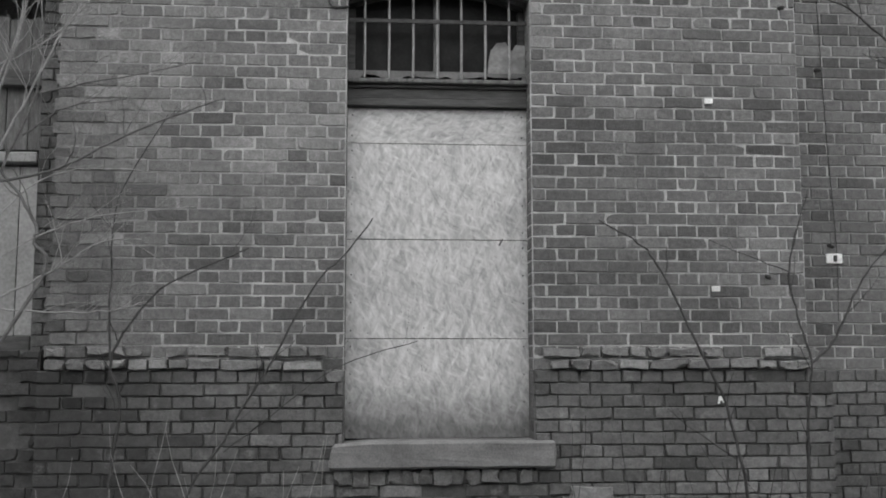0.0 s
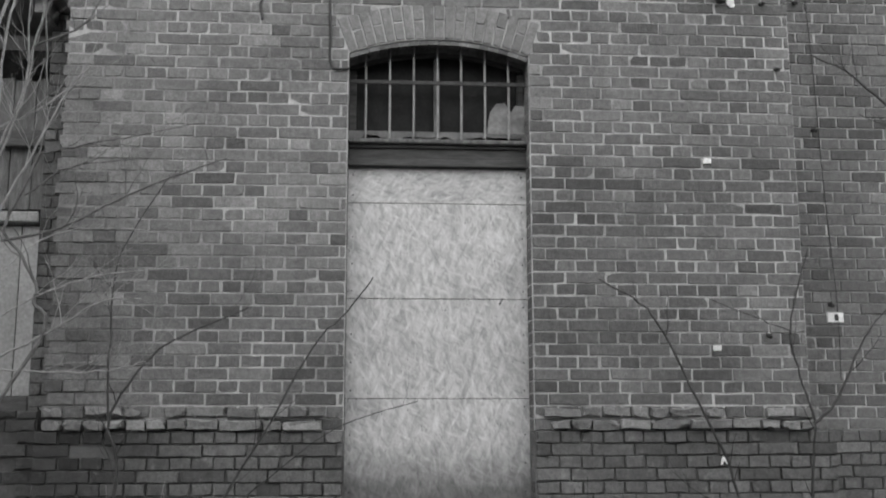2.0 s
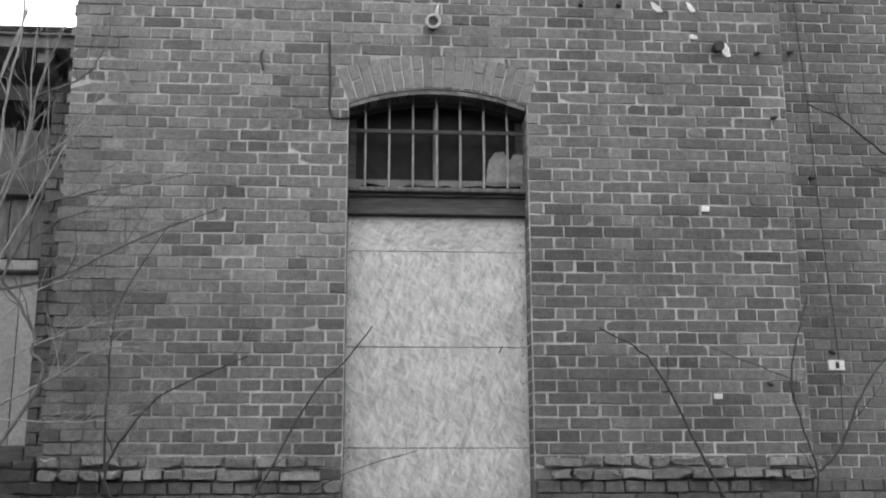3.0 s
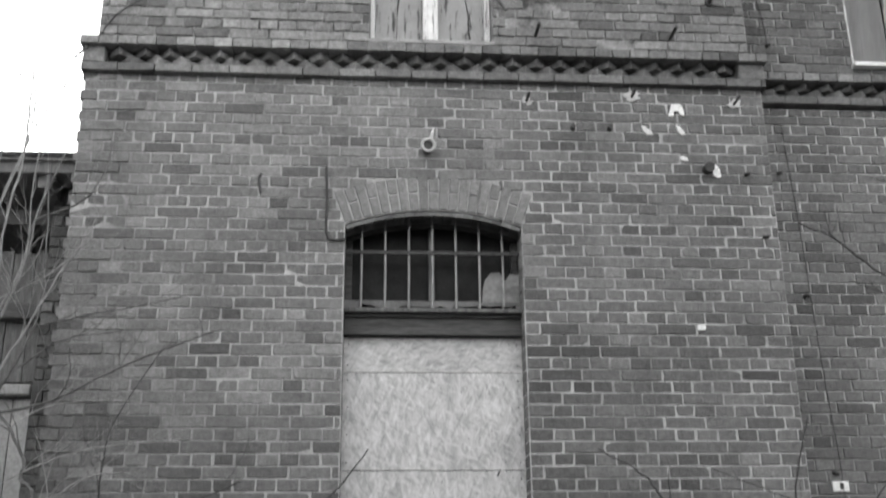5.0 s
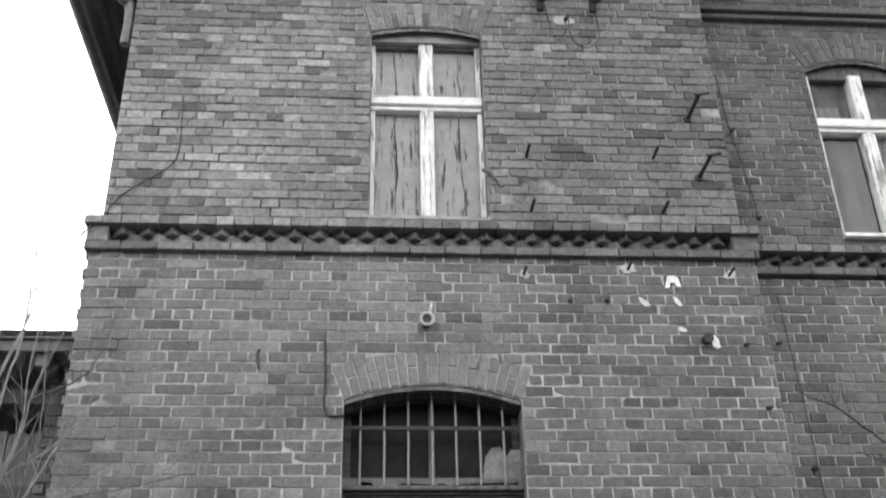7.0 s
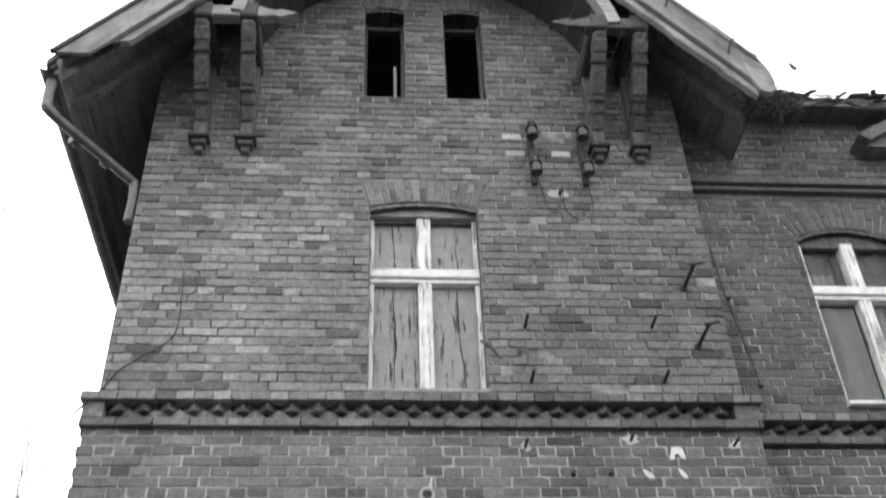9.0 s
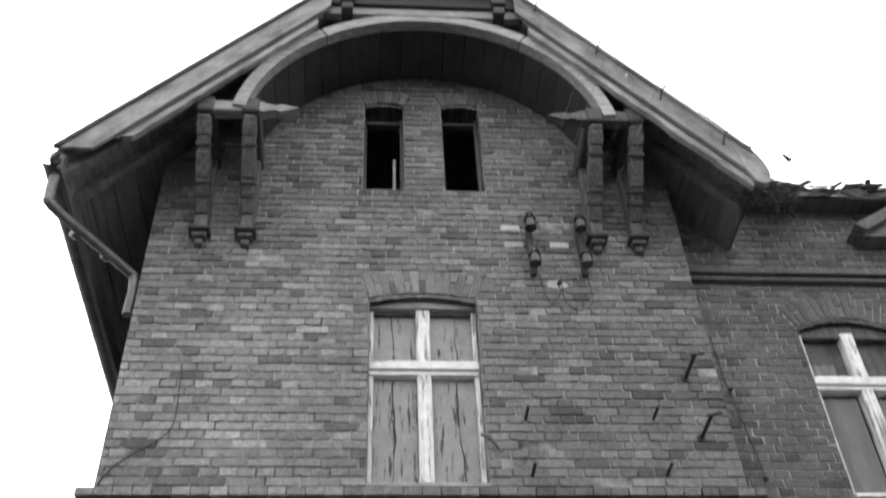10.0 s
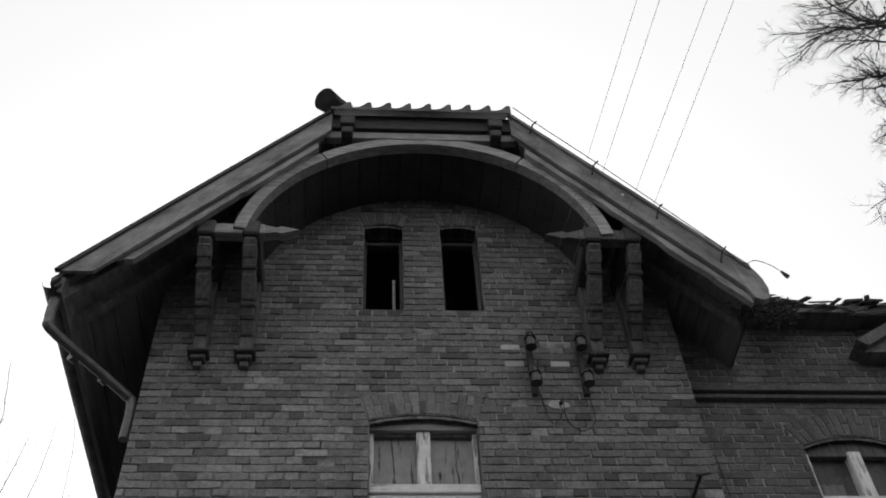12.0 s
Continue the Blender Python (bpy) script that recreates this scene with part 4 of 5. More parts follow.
# arched brace between the verges
R_ARC, Z_ARC = 1.60, 8.50
for a0, a1 in ((8, 55), (55, 125), (125, 172)):
    bm = bmesh.new()
    n = 14
    ang = [radians(a0 + 0.3 + (a1 - a0 - 0.6) * i / n) for i in range(n + 1)]
    outline = [(CX + R_ARC * math.cos(a), Z_ARC + R_ARC * math.sin(a)) for a in ang] + [(CX + (R_ARC + 0.115) * math.cos(a), Z_ARC + (R_ARC + 0.115) * math.sin(a)) for a in ang[::-1]]
    prism(bm, outline, FRONT + 0.06, FRONT + 0.17)
    part("arched_brace", bm, GREY_WOOD, roof, "curved weathered timber brace")

# added vault of narrow boards from brace to wall, near-black to stand for shade
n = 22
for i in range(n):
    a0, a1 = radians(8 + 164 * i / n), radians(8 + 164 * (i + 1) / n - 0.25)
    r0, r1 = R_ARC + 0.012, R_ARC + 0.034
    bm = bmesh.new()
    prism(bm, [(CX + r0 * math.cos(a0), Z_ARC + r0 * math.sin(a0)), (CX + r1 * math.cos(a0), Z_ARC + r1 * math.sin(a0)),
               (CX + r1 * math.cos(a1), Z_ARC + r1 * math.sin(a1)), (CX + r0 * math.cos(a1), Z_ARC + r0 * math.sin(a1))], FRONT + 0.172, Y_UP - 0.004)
    part("vault_board", bm, VAULT_SHADE, roof)


def bracket(x, group):
    """A carved roof bracket: corbel stone, wall post, raking strut and beam end."""
    b = thing("roof_bracket", "carved dark timber roof bracket on a stepped corbel", "bracket", group, at=(x, Y_UP, 7.62))
    for i, (w, d, z0, z1) in enumerate(((0.036, 0.06, 7.685, 7.745), (0.062, 0.10, 7.745, 7.79), (0.09, 0.14, 7.79, 7.83))):
        part("corbel_step", boxed(x - w, x + w, Y_UP - d, Y_UP + 0.02, z0, z1 - 0.002, bevel=0.008), POST_WOOD if i < 2 else DARK_WOOD, b)
    part("wall_post", boxed(x - 0.058, x + 0.058, Y_UP - 0.115, Y_UP + 0.01, 7.83, 8.78, bevel=0.012), POST_WOOD, b)
    # strut with carved steps, from the post up to the beam end
    foot, tip = Vector((x, Y_UP - 0.10, 8.02)), Vector((x, -0.60, 8.66))
    d = tip - foot
    m = Matrix.Translation(foot) @ d.to_track_quat("Z", "Y").to_matrix().to_4x4()
    strut = part("strut", boxed(-0.055, 0.055, -0.06, 0.06, -0.02, d.length, bevel=0.012, m=m), POST_WOOD, b)
    for a, c, r in ((0.12, 0.17, 0.062), (0.23, 0.27, 0.066), (0.29, 0.52, 0.060), (0.56, 0.60, 0.066), (0.66, 0.78, 0.060)):
        part("carved_block", boxed(-r, r, -r - 0.01, r + 0.01, a, c, bevel=0.010, m=m), DARK_WOOD if c - a < 0.06 else POST_WOOD, strut)
    part("beam_end", boxed(x - 0.075, x + 0.075, FRONT + 0.07, Y_UP + 0.3, 8.68, 8.86, bevel=0.016), DARK_WOOD, b)
    return b


for x in (-1.45, -1.06, 1.985, 2.35):
    bracket(x, "roof brackets")
for side, x0, x1 in ((-1, -1.50, -0.94), (1, 1.86, 2.42)):
    bm = bmesh.new()
    box(bm, x0, x1, FRONT + 0.09, FRONT + 0.20, 8.70, 8.83, bevel=0.008)
    end, out = (x1, 1) if side < 0 else (x0, -1)
    prism(bm, [(end, 8.71), (end + out * 0.10, 8.73), (end + out * 0.14, 8.71), (end + out * 0.30, 8.765), (end + out * 0.14, 8.81), (end + out * 0.10, 8.79), (end, 8.82)], FRONT + 0.10, FRONT + 0.19)
    solid("tie_stub", bm, GREY_WOOD if side < 0 else POST_WOOD, "short horizontal tie beam with a carved pointed end", "beam", group="tie beams under the verge")

# eaves box, gutter and rain pipe on the open side
EX = CX - EAVE_HALF
eaves = thing("eaves", "dark boxed eaves with a zinc gutter", "eaves", kind="structure", at=(EX, 0, 7.8))
part("eaves_board", boxed(EX + 0.07, EX + 0.11, FRONT + 0.02, 9.3, 7.82, 8.0, bevel=0.004), SOFFIT, eaves)
bm = bmesh.new()
rings = []
for y in (FRONT - 0.02, FRONT + 0.5, 3.0, 9.2):
    rings.append([bm.verts.new((EX + 0.025 + 0.075 * math.cos(a), y, 7.90 + 0.075 * math.sin(a))) for a in [math.pi + math.pi * i / 10 for i in range(11)]])
for u, v in zip(rings, rings[1:]):
    for i in range(10):
        bm.faces.new((u[i], u[i + 1], v[i + 1], v[i]))
bmesh.ops.solidify(bm, geom=bm.faces, thickness=0.006)
part("gutter", bm, ZINC, eaves, "half-round zinc gutter")
pipe = thing("rain_pipe", "bent zinc rain pipe from gutter to wall corner", "pipe", at=(-1.95, 0.12, 7.0))
bm = bmesh.new()
tube(bm, smooth([(EX + 0.05, -0.62, 7.86), (EX + 0.055, -0.61, 7.60), (EX + 0.11, -0.54, 7.51), (-2.02, 0.06, 7.44), (-1.945, 0.13, 7.36), (-1.945, 0.15, 7.02)], 6), 0.042, 0.042, 12)
part("pipe_run", bm, ZINC, pipe)
for p in ((-2.36, -0.30, 7.485), (-2.15, -0.08, 7.457)):
    bm = bmesh.new()
    d = Vector((0.45, 0.60, -0.07)).normalized()
    tube(bm, [Vector(p) - d * 0.03, Vector(p) + d * 0.03], 0.05, 0.05, 12)
    part("pipe_collar", bm, ZINC, pipe, "pale pipe collar")

# ---- wing roof ----
wing_roof = thing("roof_wing", "broken low tiled roof edge of the wing", "roof", kind="structure", at=(5, 0, 8.2))
WE_Y, WE_Z = 0.10, 8.65
bm = bmesh.new()
vs = [bm.verts.new(p) for p in ((2.7, WE_Y, WE_Z), (7.6, WE_Y, WE_Z), (7.6, 4.6, WE_Z + 4.2), (2.7, 4.6, WE_Z + 4.2))]
bm.faces.new(vs)
bmesh.ops.solidify(bm, geom=bm.faces, thickness=-0.04)
part("slope", bm, TILE, wing_roof, "tiled slope of the wing")
bm = bmesh.new()
box(bm, 2.8, 7.6, WE_Y + 0.03, Y_WING + 0.1, WE_Z - 0.10, WE_Z - 0.07)
part("soffit_board", bm, SOFFIT, wing_roof)
rng = random.Random(77)
for i in range(26):
    x = 3.52 + i * 0.155
    lift = rng.uniform(-0.05, 0.05) + 0.06 * math.sin(i * 0.9)
    m = Matrix.Translation((x, WE_Y + 0.02, WE_Z + 0.02 + lift * 0.6)) @ Matrix.Rotation(radians(42 + rng.uniform(-10, 6)), 4, "X") @ Matrix.Rotation(rng.uniform(-0.25, 0.25), 4, "Y") @ Matrix.Rotation(rng.uniform(-0.3, 0.3), 4, "Z")
    part("roof_tile", boxed(-0.085, 0.085, -0.10 - rng.uniform(0, 0.1), 0.26, -0.01, 0.012, bevel=0.004, m=m), TILE, wing_roof)

for i in range(22):
    x = 3.46 + i * 0.075 + rng.uniform(-0.03, 0.03)
    m = Matrix.Translation((x, WE_Y + rng.uniform(-0.05, 0.05), WE_Z + rng.uniform(-0.08, 0.05))) @ Matrix.Rotation(rng.uniform(-0.15, 0.2), 4, "Y") @ Matrix.Rotation(rng.uniform(-0.5, 0.5), 4, "Z") @ Matrix.Rotation(radians(rng.uniform(25, 46)), 4, "X")
    w = rng.uniform(0.012, 0.05)
    part("broken_lath", boxed(-w, w, -rng.uniform(0.06, 0.22), 0.2, -0.009, 0.009, bevel=0.003, m=m), SOFFIT if i % 3 else POST_WOOD, wing_roof)
foot = thing("verge_foot", "rounded zinc-covered foot of the verge above the wing", "trim", kind="structure", at=(3.3, FRONT, 8.0))
bm = bmesh.new()
hx, hz = slope_point(1, RIGHT_HALF - 0.05)
prism(bm, [(hx - 0.20, hz + 0.245), (hx - 0.12, hz + 0.165), (hx - 0.045, hz + 0.075), (hx + 0.015, hz - 0.02), (hx + 0.055, hz - 0.13), (hx + 0.075, hz - 0.25), (hx + 0.06, hz - 0.36), (hx + 0.00, hz - 0.40), (hx - 0.07, hz - 0.36), (hx - 0.12, hz - 0.22)], FRONT - 0.034, FRONT + 0.03)
part("foot_cover", bm, VERGE_WOOD[1], foot)

# rotten laths, moss and twigs hang in the valley; extra dark pieces stand for shade
rng = random.Random(78)
bm = bmesh.new()
for i in range(760):
    t = rng.random() ** 0.8
    p = Vector((3.20 + 0.75 * t + rng.uniform(-0.10, 0.10), -0.55 + 0.72 * t + rng.uniform(-0.10, 0.10), 7.93 + 0.62 * t + rng.gauss(0, 0.07)))
    d = Vector((rng.uniform(-1, 1), rng.uniform(-0.7, 0.7), rng.uniform(-0.9, 0.45))).normalized() * rng.uniform(0.025, 0.09)
    q = p + d * 0.5 + Vector((rng.uniform(-0.02, 0.02), 0, rng.uniform(-0.02, 0.02)))
    tube(bm, [p, q, p + d], rng.uniform(0.004, 0.012), 0.002, 5, False)
tagged(part("rotten_debris", bm, BARK, wing_roof, "dark rotten laths and moss in the valley, thickened to stand for shade"), kind="stuff")

# dormer verge on the wing
dormer = thing("dormer", "dark dormer verge rising over the wing eaves", "dormer", kind="structure", at=(4.8, 0, 8.1))
bm = bmesh.new()
prism(bm, [(4.46, 8.16), (5.9, 9.05), (5.9, 8.92), (4.55, 8.09)], WE_Y - 0.03, WE_Y + 0.25)
part("verge_board", bm, POST_WOOD, dormer)
bm = bmesh.new()
prism(bm, [(4.53, 8.08), (5.9, 8.92), (5.9, 8.10)], WE_Y + 0.05, Y_WING + 0.05)
part("dark_soffit", bm, SOFFIT, dormer)

# ---- annex beside the house: brick base and pier, boarded front, dark open eaves ----
wall_annex = brick_wall("wall_annex", -5.5, -1.975, 0.0, 1.70, 0.03, [], BRICK_ANNEX, MORTAR_BASE, "dark broken brick base of the annex",
                        lambda x, z: x > -2.6 and z > 0.8, thick=0.4, recess=0.016, wear=2.2, gone=lambda x, z: 0.14, seed=16)
wall_annex_pier = brick_wall("wall_annex_pier", -2.16, -1.925, 1.70, 4.38, 0.42, [], BRICK_WING, MORTAR_BASE, "dark brick pier between house and annex",
                             lambda x, z: z < 3.2, thick=0.3, recess=0.012, wear=1.6, seed=17)
annex = thing("annex_front", "weathered boarded annex front under dark eaves", "annex", kind="structure", at=(-3, 0.5, 1.7))
rng = random.Random(5)
x = -5.4
while x < -2.2:
    w = rng.uniform(0.10, 0.15)
    part("plank", boxed(x, min(x + w - 0.005, -2.165), 0.50 + rng.uniform(0, 0.006), 0.53, 3.03, 3.93 + rng.uniform(-0.02, 0.02), bevel=0.003), PLANK, annex)
    x += w
x = -5.4
while x < -2.2:
    w = 0.26
    part("panel", boxed(x, min(x + w - 0.006, -2.168), 0.47 + rng.uniform(0, 0.004), 0.50, 1.80, 2.91, bevel=0.003), ANNEX_PANEL, annex, "pale painted panel board")
    x += w
part("ledge", boxed(-5.4, -2.165, 0.41, 0.56, 2.93, 3.00, bevel=0.008), ANNEX_PANEL, annex, "pale ledge over the panels")
part("beam", boxed(-5.4, -2.0, 0.44, 0.56, 3.45, 3.56, bevel=0.006), DARK_WOOD, annex, "dark cross beam")
part("base_rail", boxed(-5.4, -2.165, 0.43, 0.56, 1.70, 1.797, bevel=0.006), DARK_WOOD, annex)
part("fascia", boxed(-5.4, -1.93, 0.12, 0.16, 4.37, 4.49, bevel=0.004), SOFFIT, annex, "sooty fascia board")
part("gutter_edge", boxed(-5.4, -1.93, 0.09, 0.12, 4.45, 4.466, bevel=0.004), ZINC, annex)
part("eaves_soffit", boxed(-5.4, -1.93, 0.16, 0.9, 4.40, 4.43), SOFFIT, annex)
part("inner_back", boxed(-5.4, -2.165, 1.2, 1.25, 1.7, 4.40), SOFFIT, annex, "sooty boards at the back of the open eaves")
for i in range(5):
    part("rafter", boxed(-5.0 + 0.7 * i, -4.92 + 0.7 * i, 0.16, 1.2, 4.28, 4.398, bevel=0.004), SOFFIT, annex)
bm = bmesh.new()
vs = [bm.verts.new(p) for p in ((-5.5, 0.06, 4.495), (-1.93, 0.06, 4.495), (-1.93, 3.0, 4.85), (-5.5, 3.0, 4.85))]
bm.faces.new(vs)
bmesh.ops.solidify(bm, geom=bm.faces, thickness=0.05)
part("roof_sheet", bm, SOFFIT, annex, "dark felted low roof")
part("end_wall", boxed(-5.5, -5.4, 0.3, 3.0, 0, 4.45), ROOM, annex)


# ---- iron pins and small fixtures ----
def pin(x, z, y, length, r=0.009, cup=False, droop=0.0):
    p = thing("wall_pin", "rusty iron pin driven into the brick wall", "pin", "iron pins in the wall", at=(x, y, z))
    bm = bmesh.new()
    tube(bm, [(x, y + 0.03, z), (x, y - length * 0.5, z - droop * 0.3), (x, y - length, z - droop)], r, r * 0.9, 8)
    shank = part("shank", bm, IRON, p)
    if cup:
        bm = bmesh.new()
        tube(bm, [(x - 0.035, y - length, z - 0.004), (x + 0.075, y - length - 0.01, z + 0.012)], 0.012, 0.010, 8)
        part("cross_piece", bm, IRON, shank, "bent end of the pin")
        bm = bmesh.new()
        bmesh.ops.create_cone(bm, cap_ends=True, segments=14, radius1=0.035, radius2=0.03, depth=0.012, matrix=Matrix.Translation((x, y - 0.004, z)) @ Matrix.Rotation(radians(90), 4, "X"))
        part("wall_plate", bm, IRON, p)
    return p


for x, z in ((1.20, 5.49), (2.19, 5.495), (1.194, 5.975), (2.174, 5.98)):
    pin(x, z, Y_UP, 0.165, 0.013)
for x, z in ((2.509, 5.81), (2.496, 6.36)):
    pin(x, z, Y_UP, 0.31, 0.0155, True)
for x, z in ((1.105, 4.936), (1.856, 4.987), (2.589, 4.947)):
    pin(x, z, 0.0, 0.12, 0.011)
for x, z, w in ((1.105, 4.936, 0.05), (1.856, 4.995, 0.07), (2.60, 4.95, 0.055)):
    bm = bmesh.new()
    rough = random.Random(repr(x))
    rim = [rough.uniform(0.5, 1.1) for _ in range(17)]
    prism(bm, [(x + w * r * math.cos(i * math.tau / 17), z + w * 0.75 * r * math.sin(i * math.tau / 17)) for i, r in enumerate(rim)], -0.004, 0.01)
    solid("filler_dab", bm, PALE_PANEL, "pale mortar patch round an iron pin", "filler", group="pale mortar patches")
for x, z in ((1.42, 4.729), (1.681, 4.733)):
    pin(x, z, 0.0, 0.04, 0.018)
for x, z, y in ((2.62, 4.41, 0.0), (2.70, 3.95, 0.0), (2.545, 2.175, 0.0), (2.98, 4.55, Y_WING), (3.03, 5.62, Y_WING + 0.03), (2.95, 6.45, Y_WING + 0.03), (3.06, 3.62, Y_WING), (3.10, 2.41, Y_WING)):
    pin(x, z, y, 0.05, 0.014, False, 0.02)


def dab(x, z, y, outline, label):
    """A thin lump of filler on the wall."""
    bm = bmesh.new()
    prism(bm, [(x + a, z + b) for a, b in outline], y - 0.008, y + 0.01)
    bmesh.ops.bevel(bm, geom=bm.edges[:], offset=0.003, segments=1, affect="EDGES")
    return solid("filler_dab", bm, PLASTER, label, "filler", group="white filler dabs")


ARCHED = [(-0.06, -0.05), (-0.02, -0.05), (-0.015, -0.01), (0.015, -0.008), (0.025, -0.04), (0.06, -0.045), (0.05, 0.02), (0.03, 0.05), (-0.03, 0.045)]
BLOB = [(-0.035, -0.02), (0.0, -0.035), (0.04, -0.03), (0.03, 0.01), (0.0, 0.03), (-0.03, 0.028)]
SPLASH = [(-0.04, 0.04), (-0.03, -0.005), (0.0, -0.04), (0.045, -0.035), (0.02, 0.0), (-0.01, 0.03)]
dab(2.165, 4.889, 0.0, ARCHED, "white filler round an old hole in the brick")
dab(1.943, 4.729, 0.0, SPLASH, "white filler splash on the brick wall")
dab(2.185, 4.735, 0.0, [(p[0] * 0.8, p[1]) for p in SPLASH], "white filler splash on the brick wall")
dab(2.19, 4.519, 0.0, [(p[0] * 0.8, p[1] * 0.6) for p in BLOB], "small white filler dab on the brick wall")
dab(2.41, 4.43, 0.0, [(p[0] * 0.8, p[1] * 1.6) for p in BLOB], "white filler beside a dark pipe stub")
dab(2.21, 1.39, Y_BASE, [(p[0] * 0.4, p[1] * 0.5) for p in ARCHED], "small white filler ring on the plinth")
rough = random.Random(12)
patch = dab(1.575, 7.32, Y_UP, [(0.105 * rough.uniform(0.75, 1.1) * math.cos(i * math.tau / 15), 0.055 * rough.uniform(0.75, 1.1) * math.sin(i * math.tau / 15)) for i in range(15)], "pale filler patch under the insulators")
patch.data.materials[0] = PALE_PANEL
pin(1.60, 7.325, Y_UP, 0.05, 0.016)
for x, z in ((1.24, 7.99), (1.26, 7.79), (1.66, 7.79)):
    bm = boxed(x - 0.09, x + 0.08, Y_UP - 0.006, Y_UP + 0.01, z - 0.035, z + 0.035, bevel=0.006)
    solid("filler_dab", bm, PALE_PANEL, "pale mortar patch on a brick by the insulators", "filler", group="pale mortar patches")
bm = bmesh.new()
tube(bm, [(2.345, 0.02, 4.44), (2.345, -0.07, 4.43)], 0.034, 0.036, 12)
solid("pipe_stub", bm, IRON, "dark iron pipe stub in the wall", "pipe")


def tag(x, z, y, w, h, bars, label):
    t = thing("wall_tag", label, "sign", "small white tags", at=(x, y, z))
    part("plate", boxed(x - w / 2, x + w / 2, y - 0.012, y + 0.004, z - h / 2, z + h / 2, bevel=0.003), ENAMEL, t)
    if bars:
        part("dark_bar", boxed(x - w * 0.07, x + w * 0.17, y - 0.0145, y - 0.0125, z - h * 0.32, z + h * 0.32, bevel=0.0008), BLACK, t, "dark bar of writing")
    return t


tag(2.20, 3.308, 0.0, 0.055, 0.036, False, "small white tag on the brick wall")
tag(2.21, 2.087, 0.0, 0.055, 0.034, False, "small white tag on the brick wall")
tag(3.13, 2.318, Y_WING, 0.112, 0.066, True, "white enamel plate with a dark bar on the wing")

lamp = thing("lamp_mount", "round iron lamp mount with pale stub over the doorway", "lamp", at=(0.41, 0, 4.56))
bm = bmesh.new()
n, k = 20, 8
rings = [[bm.verts.new((0.41 + (0.043 + 0.012 * math.cos(b)) * math.cos(a), -0.075 + 0.011 * math.sin(b), 4.545 + (0.043 + 0.012 * math.cos(b)) * math.sin(a))) for b in [math.tau * j / k for j in range(k)]] for a in [math.tau * i / n for i in range(n)]]
for i in range(n):
    for j in range(k):
        bm.faces.new((rings[i][j], rings[(i + 1) % n][j], rings[(i + 1) % n][(j + 1) % k], rings[i][(j + 1) % k]))
part("ring", bm, PALE_PANEL, lamp, "pale metal ring")
bm = bmesh.new()
tube(bm, [(0.41, 0.01, 4.545), (0.41, -0.07, 4.545)], 0.034, 0.034, 14)
socket = part("socket", bm, IRON, lamp)
bm = bmesh.new()
tube(bm, [(0.43, 0.0, 4.60), (0.44, -0.03, 4.66), (0.45, -0.02, 4.70)], 0.016, 0.006, 8)
part("stub", bm, PLASTER, socket, "pale broken stub")

# ---- insulator racks and wires ----
ENDS = []
for x in (1.385, 1.825):
    rack = thing("insulator_rack", "iron rack with two dark porcelain insulators", "insulator", "insulator racks", at=(x, Y_UP, 7.45))
    bm = boxed(x - 0.026, x + 0.026, -0.035, 0.01, 7.37, 7.99, bevel=0.006)
    part("rack_bar", bm, IRON, rack)
    for z in (7.50, 7.92):
        arm = part("rack_arm", boxed(x - 0.012, x + 0.012, -0.14, Y_UP + 0.02, z - 0.045, z - 0.025, bevel=0.003), IRON, rack)
        bm = bmesh.new()
        for a, b, r0, r1 in ((-0.10, -0.04, 0.050, 0.056), (-0.04, 0.0, 0.042, 0.042), (0.0, 0.06, 0.054, 0.036)):
            tube(bm, [(x, -0.13, z + a), (x, -0.13, z + b)], r0, r1, 14)
        part("insulator", bm, PORCELAIN, arm)
        ENDS.append((x, -0.13, z))
for start, mid in zip((ENDS[1], ENDS[0], ENDS[3], ENDS[2]), ((1.94, -3.01, 8.6), (2.11, -3.01, 8.6), (2.47, -3.03, 8.6), (2.67, -3.03, 8.6))):
    a, b = Vector(start), Vector(mid)
    bm = bmesh.new()
    tube(bm, [a, b, a + (b - a) * 4.0, a + (b - a) * 8.0], 0.0019, 0.0019, 5)
    solid("overhead_wire", bm, STEEL, "thin overhead wire from an insulator on the gable", "wire", group="overhead wires")
for x0, x1, low in ((1.40, 1.60, 7.10), (1.60, 1.86, 7.02)):
    bm = bmesh.new()
    tube(bm, smooth([(x0, -0.06, 7.86 if x0 < 1.5 else 7.32), (x0 + 0.03, 0.03, 7.5 if x0 < 1.5 else 7.15), ((x0 + x1) / 2, 0.02, low), (x1, 0.03, low + 0.12), (x1 - 0.02, 0.02, 7.32 if x0 < 1.5 else 7.5)], 6), 0.004, 0.004, 6)
    solid("loose_cable", bm, IRON, "loose looping cable below the insulators", "cable", group="loose cables")

# conductor along the verge
rod = thing("lightning_wire", "lightning wire on small holders along the verge", "wire", at=(1.4, FRONT, 10.5))
RUN = [(1.42, -0.80, 10.60), (1.61, -0.80, 10.335), (2.13, -0.80, 9.66), (2.62, -0.80, 8.995), (3.06, -0.80, 8.395)]
bm = bmesh.new()
tube(bm, RUN, 0.005, 0.005, 6)
part("wire_run", bm, IRON, rod)
for x, y, z in RUN[1:]:
    bm = bmesh.new()
    tube(bm, [(x - 0.05, y + 0.03, z - 0.16), (x - 0.02, y, z - 0.05), (x + 0.03, y, z + 0.015)], 0.010, 0.008, 6)
    part("holder", bm, IRON, rod)
bm = bmesh.new()
tube(bm, smooth([(3.06, -0.80, 8.395), (3.18, -0.80, 8.19), (3.30, -0.80, 8.23), (3.42, -0.80, 8.17), (3.50, -0.80, 8.08)], 5), 0.004, 0.004, 5)
